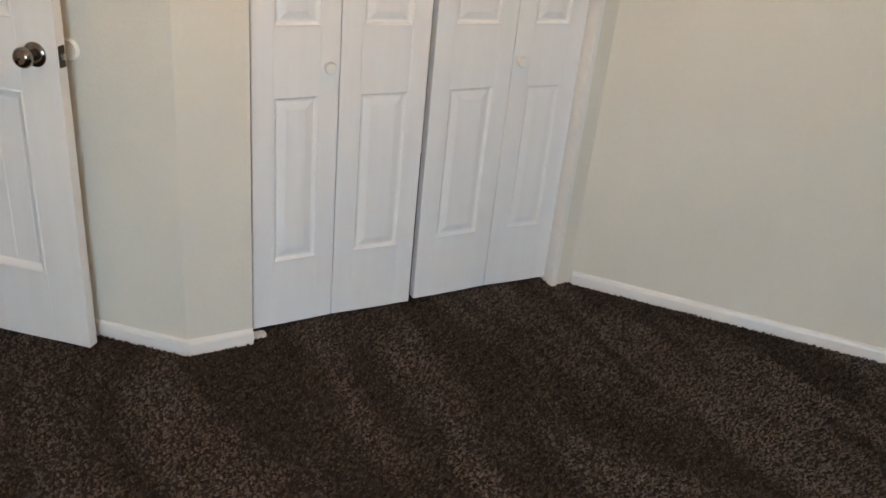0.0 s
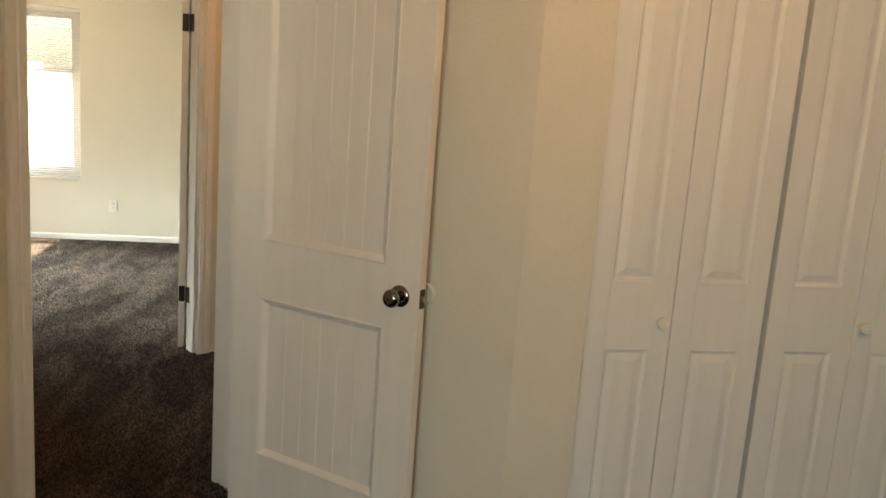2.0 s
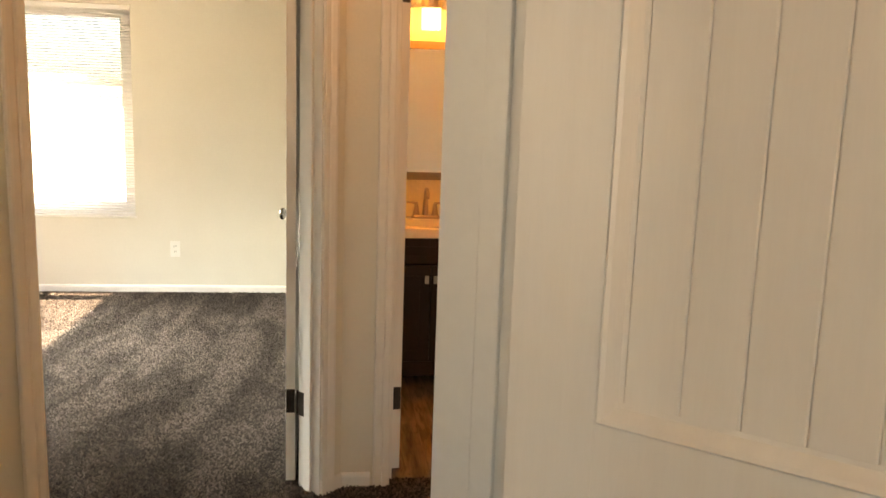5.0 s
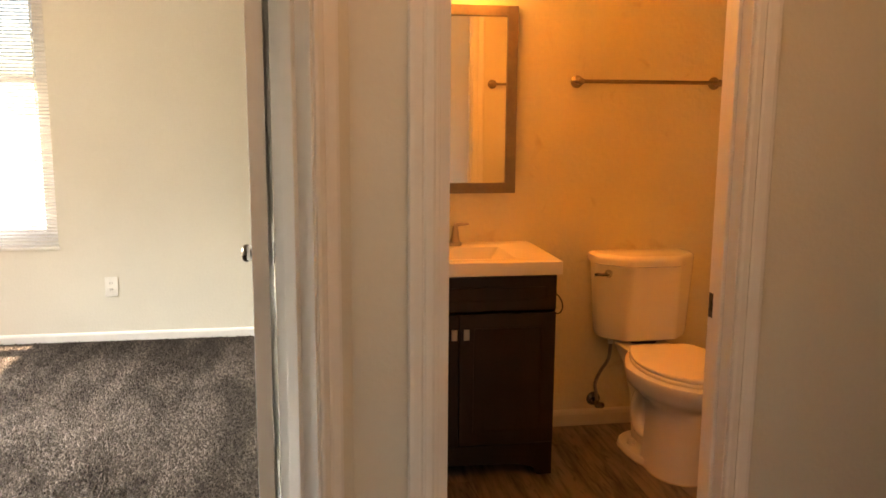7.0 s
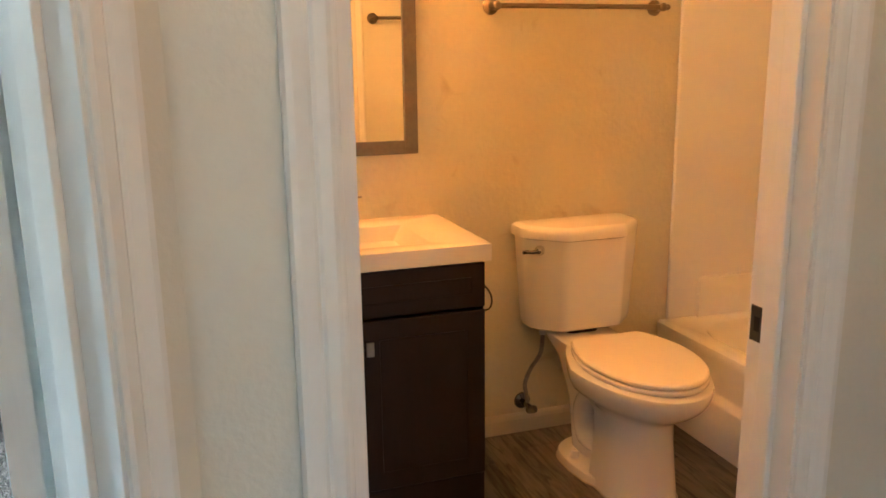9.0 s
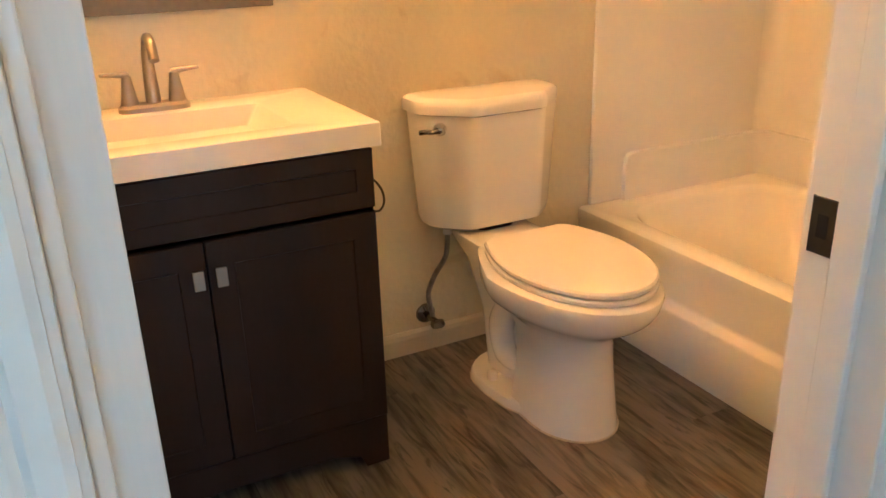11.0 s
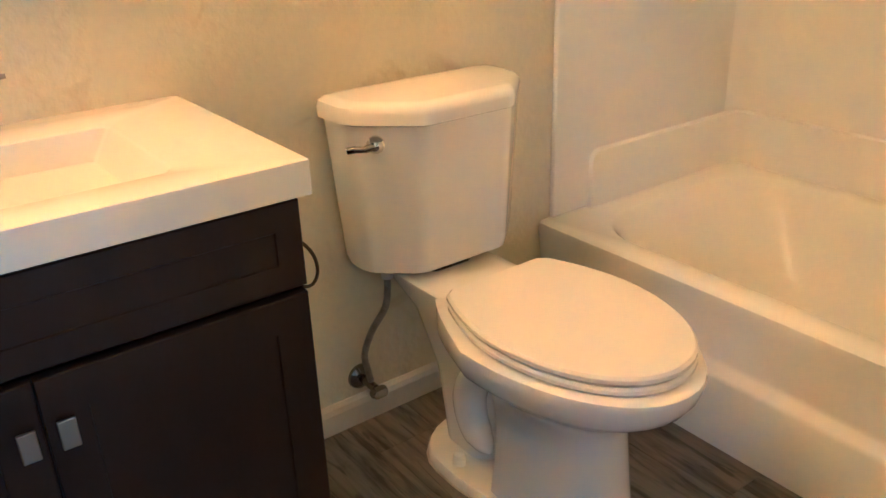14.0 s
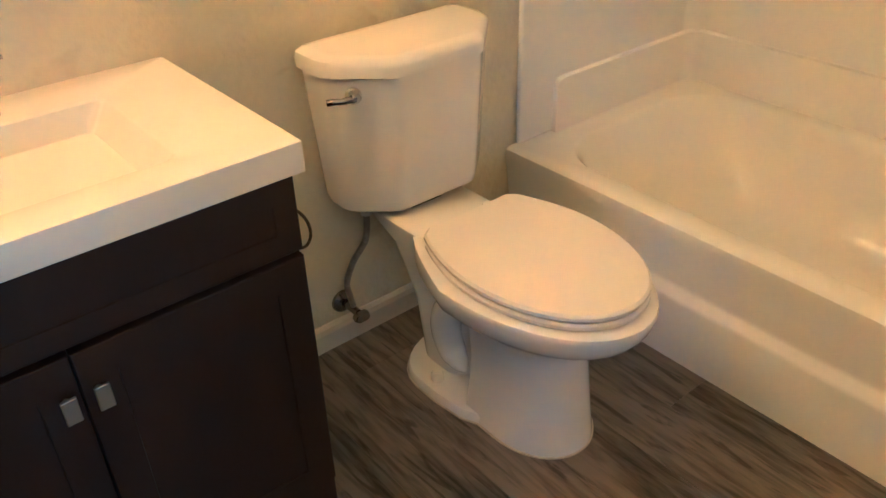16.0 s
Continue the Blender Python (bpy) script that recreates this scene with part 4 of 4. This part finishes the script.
surround = thing("tub_surround", (0, 0, 0), "off-white acrylic tub surround panels with a moulded ledge", "tub surround")
S = 0.018
part("back_panel", box(1.166, 1.905, BACK - S, BACK - 0.001, RIM, 2.0, 0.008, segments=3), ACRYLIC, surround, smooth=True)
part("long_panel", box(1.902, 1.919, TUB_Y0, BACK - S + 0.004, RIM, 2.0, 0.003), ACRYLIC, surround)
part("front_panel", box(1.166, 1.902, 5.268, 5.268 + S, RIM, 2.0, 0.005), ACRYLIC, surround)
def corner_arc(r, n=10):
    return [(1.847 + r * math.cos(a), 6.657 + r * math.sin(a)) for a in (radians(90 * k / n) for k in range(n + 1))]


cove = corner_arc(0.055)
part("corner_cove", loft([[(x, y, z) for x, y in cove] + [(1.903, 6.713, z)] for z in (RIM, 2.0)]), ACRYLIC, surround, smooth=True)
lz0, lz1 = RIM - 0.002, 0.512
part("ledge_corner", loft([[(x, y, z) for x, y in corner_arc(r)] + [(1.903, 6.713, z)] for r, z in ((0.041, lz0), (0.041, lz1 - 0.012), (0.043, lz1 - 0.004), (0.054, lz1))]), ACRYLIC, surround, "rounded ledge corner", True)
ledge_back = [(1.290, lz0), (1.290, lz1 - 0.03), (1.296, lz1 - 0.012), (1.308, lz1 - 0.002), (1.325, lz1), (1.895, lz1), (1.895, lz0)]
bm = loft([[(x, BACK - S - 0.000, z) for x, z in ledge_back], [(x + (0.004 if x < 1.33 else 0), BACK - S - 0.012, z - (0.004 if z > 0.5 else 0)) for x, z in ledge_back], [(x + (0.012 if x < 1.33 else 0), BACK - S - 0.014, z - (0.012 if z > 0.49 else 0)) for x, z in ledge_back]])
part("ledge", bm, ACRYLIC, surround, "raised moulded ledge", True)
ledge_long = [(6.71, lz0), (6.71, lz1), (5.95, lz1), (5.93, lz1 - 0.002), (5.915, lz1 - 0.014), (5.91, lz1 - 0.03), (5.91, lz0)]
bm = loft([[(1.902, y, z) for y, z in ledge_long], [(1.890, y + (0.004 if y < 5.96 else 0), z - (0.004 if z > 0.5 else 0)) for y, z in ledge_long], [(1.888, y + (0.012 if y < 5.96 else 0), z - (0.012 if z > 0.49 else 0)) for y, z in ledge_long]])
part("ledge", bm, ACRYLIC, surround, "raised moulded ledge", True)

# ---- carpet pile: tufts over the rooms ----
def inside(px, py, poly):
    hit = np.zeros(px.shape, bool)
    n = len(poly)
    for i in range(n):
        x0, y0 = poly[i]
        x1, y1 = poly[(i + 1) % n]
        cross = ((y0 > py) != (y1 > py)) & (px < (x1 - x0) * (py - y0) / ((y1 - y0) + 1e-12) + x0)
        hit ^= cross
    return hit


def pile(name, poly, spacing, tall, seed, label):
    """A sheet of small leaning yarn tufts inside a polygon."""
    rng = np.random.default_rng(seed)
    xs, ys = [p[0] for p in poly], [p[1] for p in poly]
    gx, gy = np.meshgrid(np.arange(min(xs), max(xs), spacing), np.arange(min(ys), max(ys), spacing))
    gx = (gx + rng.uniform(-0.5, 0.5, gx.shape) * spacing).ravel()
    gy = (gy + rng.uniform(-0.5, 0.5, gy.shape) * spacing).ravel()
    keep = inside(gx, gy, poly)
    gx, gy = gx[keep], gy[keep]
    n = len(gx)
    r = spacing * rng.uniform(0.50, 0.85, n)
    h = tall * rng.uniform(0.55, 1.15, n)
    turn = rng.uniform(0, 2 * np.pi, n)
    lean = rng.normal(0, 0.55, (n, 2)) * tall + np.array([0.20, -0.25]) * tall
    v = np.zeros((n, 6, 3))
    for k in range(3):
        a = turn + 2 * np.pi * k / 3
        v[:, k, 0], v[:, k, 1], v[:, k, 2] = gx + r * np.cos(a), gy + r * np.sin(a), -0.002
        v[:, k + 3, 0], v[:, k + 3, 1] = gx + lean[:, 0] + 0.45 * r * np.cos(a + 0.6), gy + lean[:, 1] + 0.45 * r * np.sin(a + 0.6)
        v[:, k + 3, 2] = h * (1.0 if k else 0.8)
    base = np.arange(n)[:, None, None] * 6
    tri = np.array([[0, 1, 4], [0, 4, 3], [1, 2, 5], [1, 5, 4], [2, 0, 3], [2, 3, 5], [3, 4, 5]])[None]
    faces = (base + tri).reshape(-1, 3)
    me = bpy.data.meshes.new(name)
    me.vertices.add(n * 6)
    me.vertices.foreach_set("co", v.reshape(-1))
    me.loops.add(faces.size)
    me.loops.foreach_set("vertex_index", faces.reshape(-1).astype(np.int32))
    me.polygons.add(len(faces))
    me.polygons.foreach_set("loop_start", np.arange(0, faces.size, 3, dtype=np.int32))
    me.update()
    me.validate()
    me.materials.append(PILE)
    return tagged(new(name, me), label, "carpet", kind="stuff")


def flat(*vs):
    return [(v[0], v[1]) for v in vs]


pile("carpet_pile", flat((LEFT_X + 0.012, 2.72), at(0.10, -0.02), B + Vector((0.0, -0.012, 0)), (1.99, B.y - 0.012), (2.95, 1.60), (0.4, 0.6), (LEFT_X + 0.012, 1.1)), 0.0095, 0.0085, 3, "dark brown cut-pile carpet with vacuum marks")
pile("carpet_pile", flat((0.73, B.y - 0.01), (1.91, B.y - 0.01), (1.91, B.y + 0.10), (0.73, B.y + 0.10)), 0.0082, 0.009, 4, "dark brown cut-pile carpet under the closet doors")
pile("carpet_pile", flat(at(-0.70, -0.02), at(0.09, -0.02), at(0.09, 0.21), at(2.2, 0.21), (0.31, 5.14), (0.31, 5.20), (-0.36, 5.20), (-0.36, 5.14), C2 + 0.10 * U2, C2, C2 + 0.12 * N2, C2 - 0.95 * U2 + 0.12 * N2, C2 - 0.95 * U2, at(-1.3, 1.3), at(-1.3, 0.21), at(-0.70, 0.21)), 0.0095, 0.010, 5,
     "brown cut-pile carpet in the hall")
pile("carpet_pile", flat((-0.63, 5.25), (-0.63, 8.40), (-3.3, 8.40), (-3.3, 6.0), C2 - 0.95 * U2 + 0.12 * N2, C2 + 0.12 * N2), 0.0095, 0.0085, 6, "brown cut-pile carpet with vacuum marks in the far bedroom")

# ---- vinyl planks of the bathroom floor ----
bath_floor = thing("floor_bath", (0, 0, 0), "grey-brown wood-look vinyl plank floor", "floor", kind="structure")
part("subfloor", box(-0.50, 1.16, 5.20, BACK, -0.004, 0.0005), DARK, bath_floor)
rnd = random.Random(11)
PW = 0.149
for row in range(11):
    x0 = -0.50 + row * PW
    y = 5.20 - rnd.uniform(0.0, 0.85)
    while y < BACK:
        y0, y1 = max(y, 5.20), min(y + 0.914, BACK)
        if y1 - y0 > 0.03:
            x1 = min(x0 + PW, 1.15)
            part("plank", box(x0 + 0.0002, x1 - 0.0002, y0 + 0.0002, y1 - 0.0002, 0.0, BATH, 0.0005, segments=1), PLANK, bath_floor)
        y += 0.914
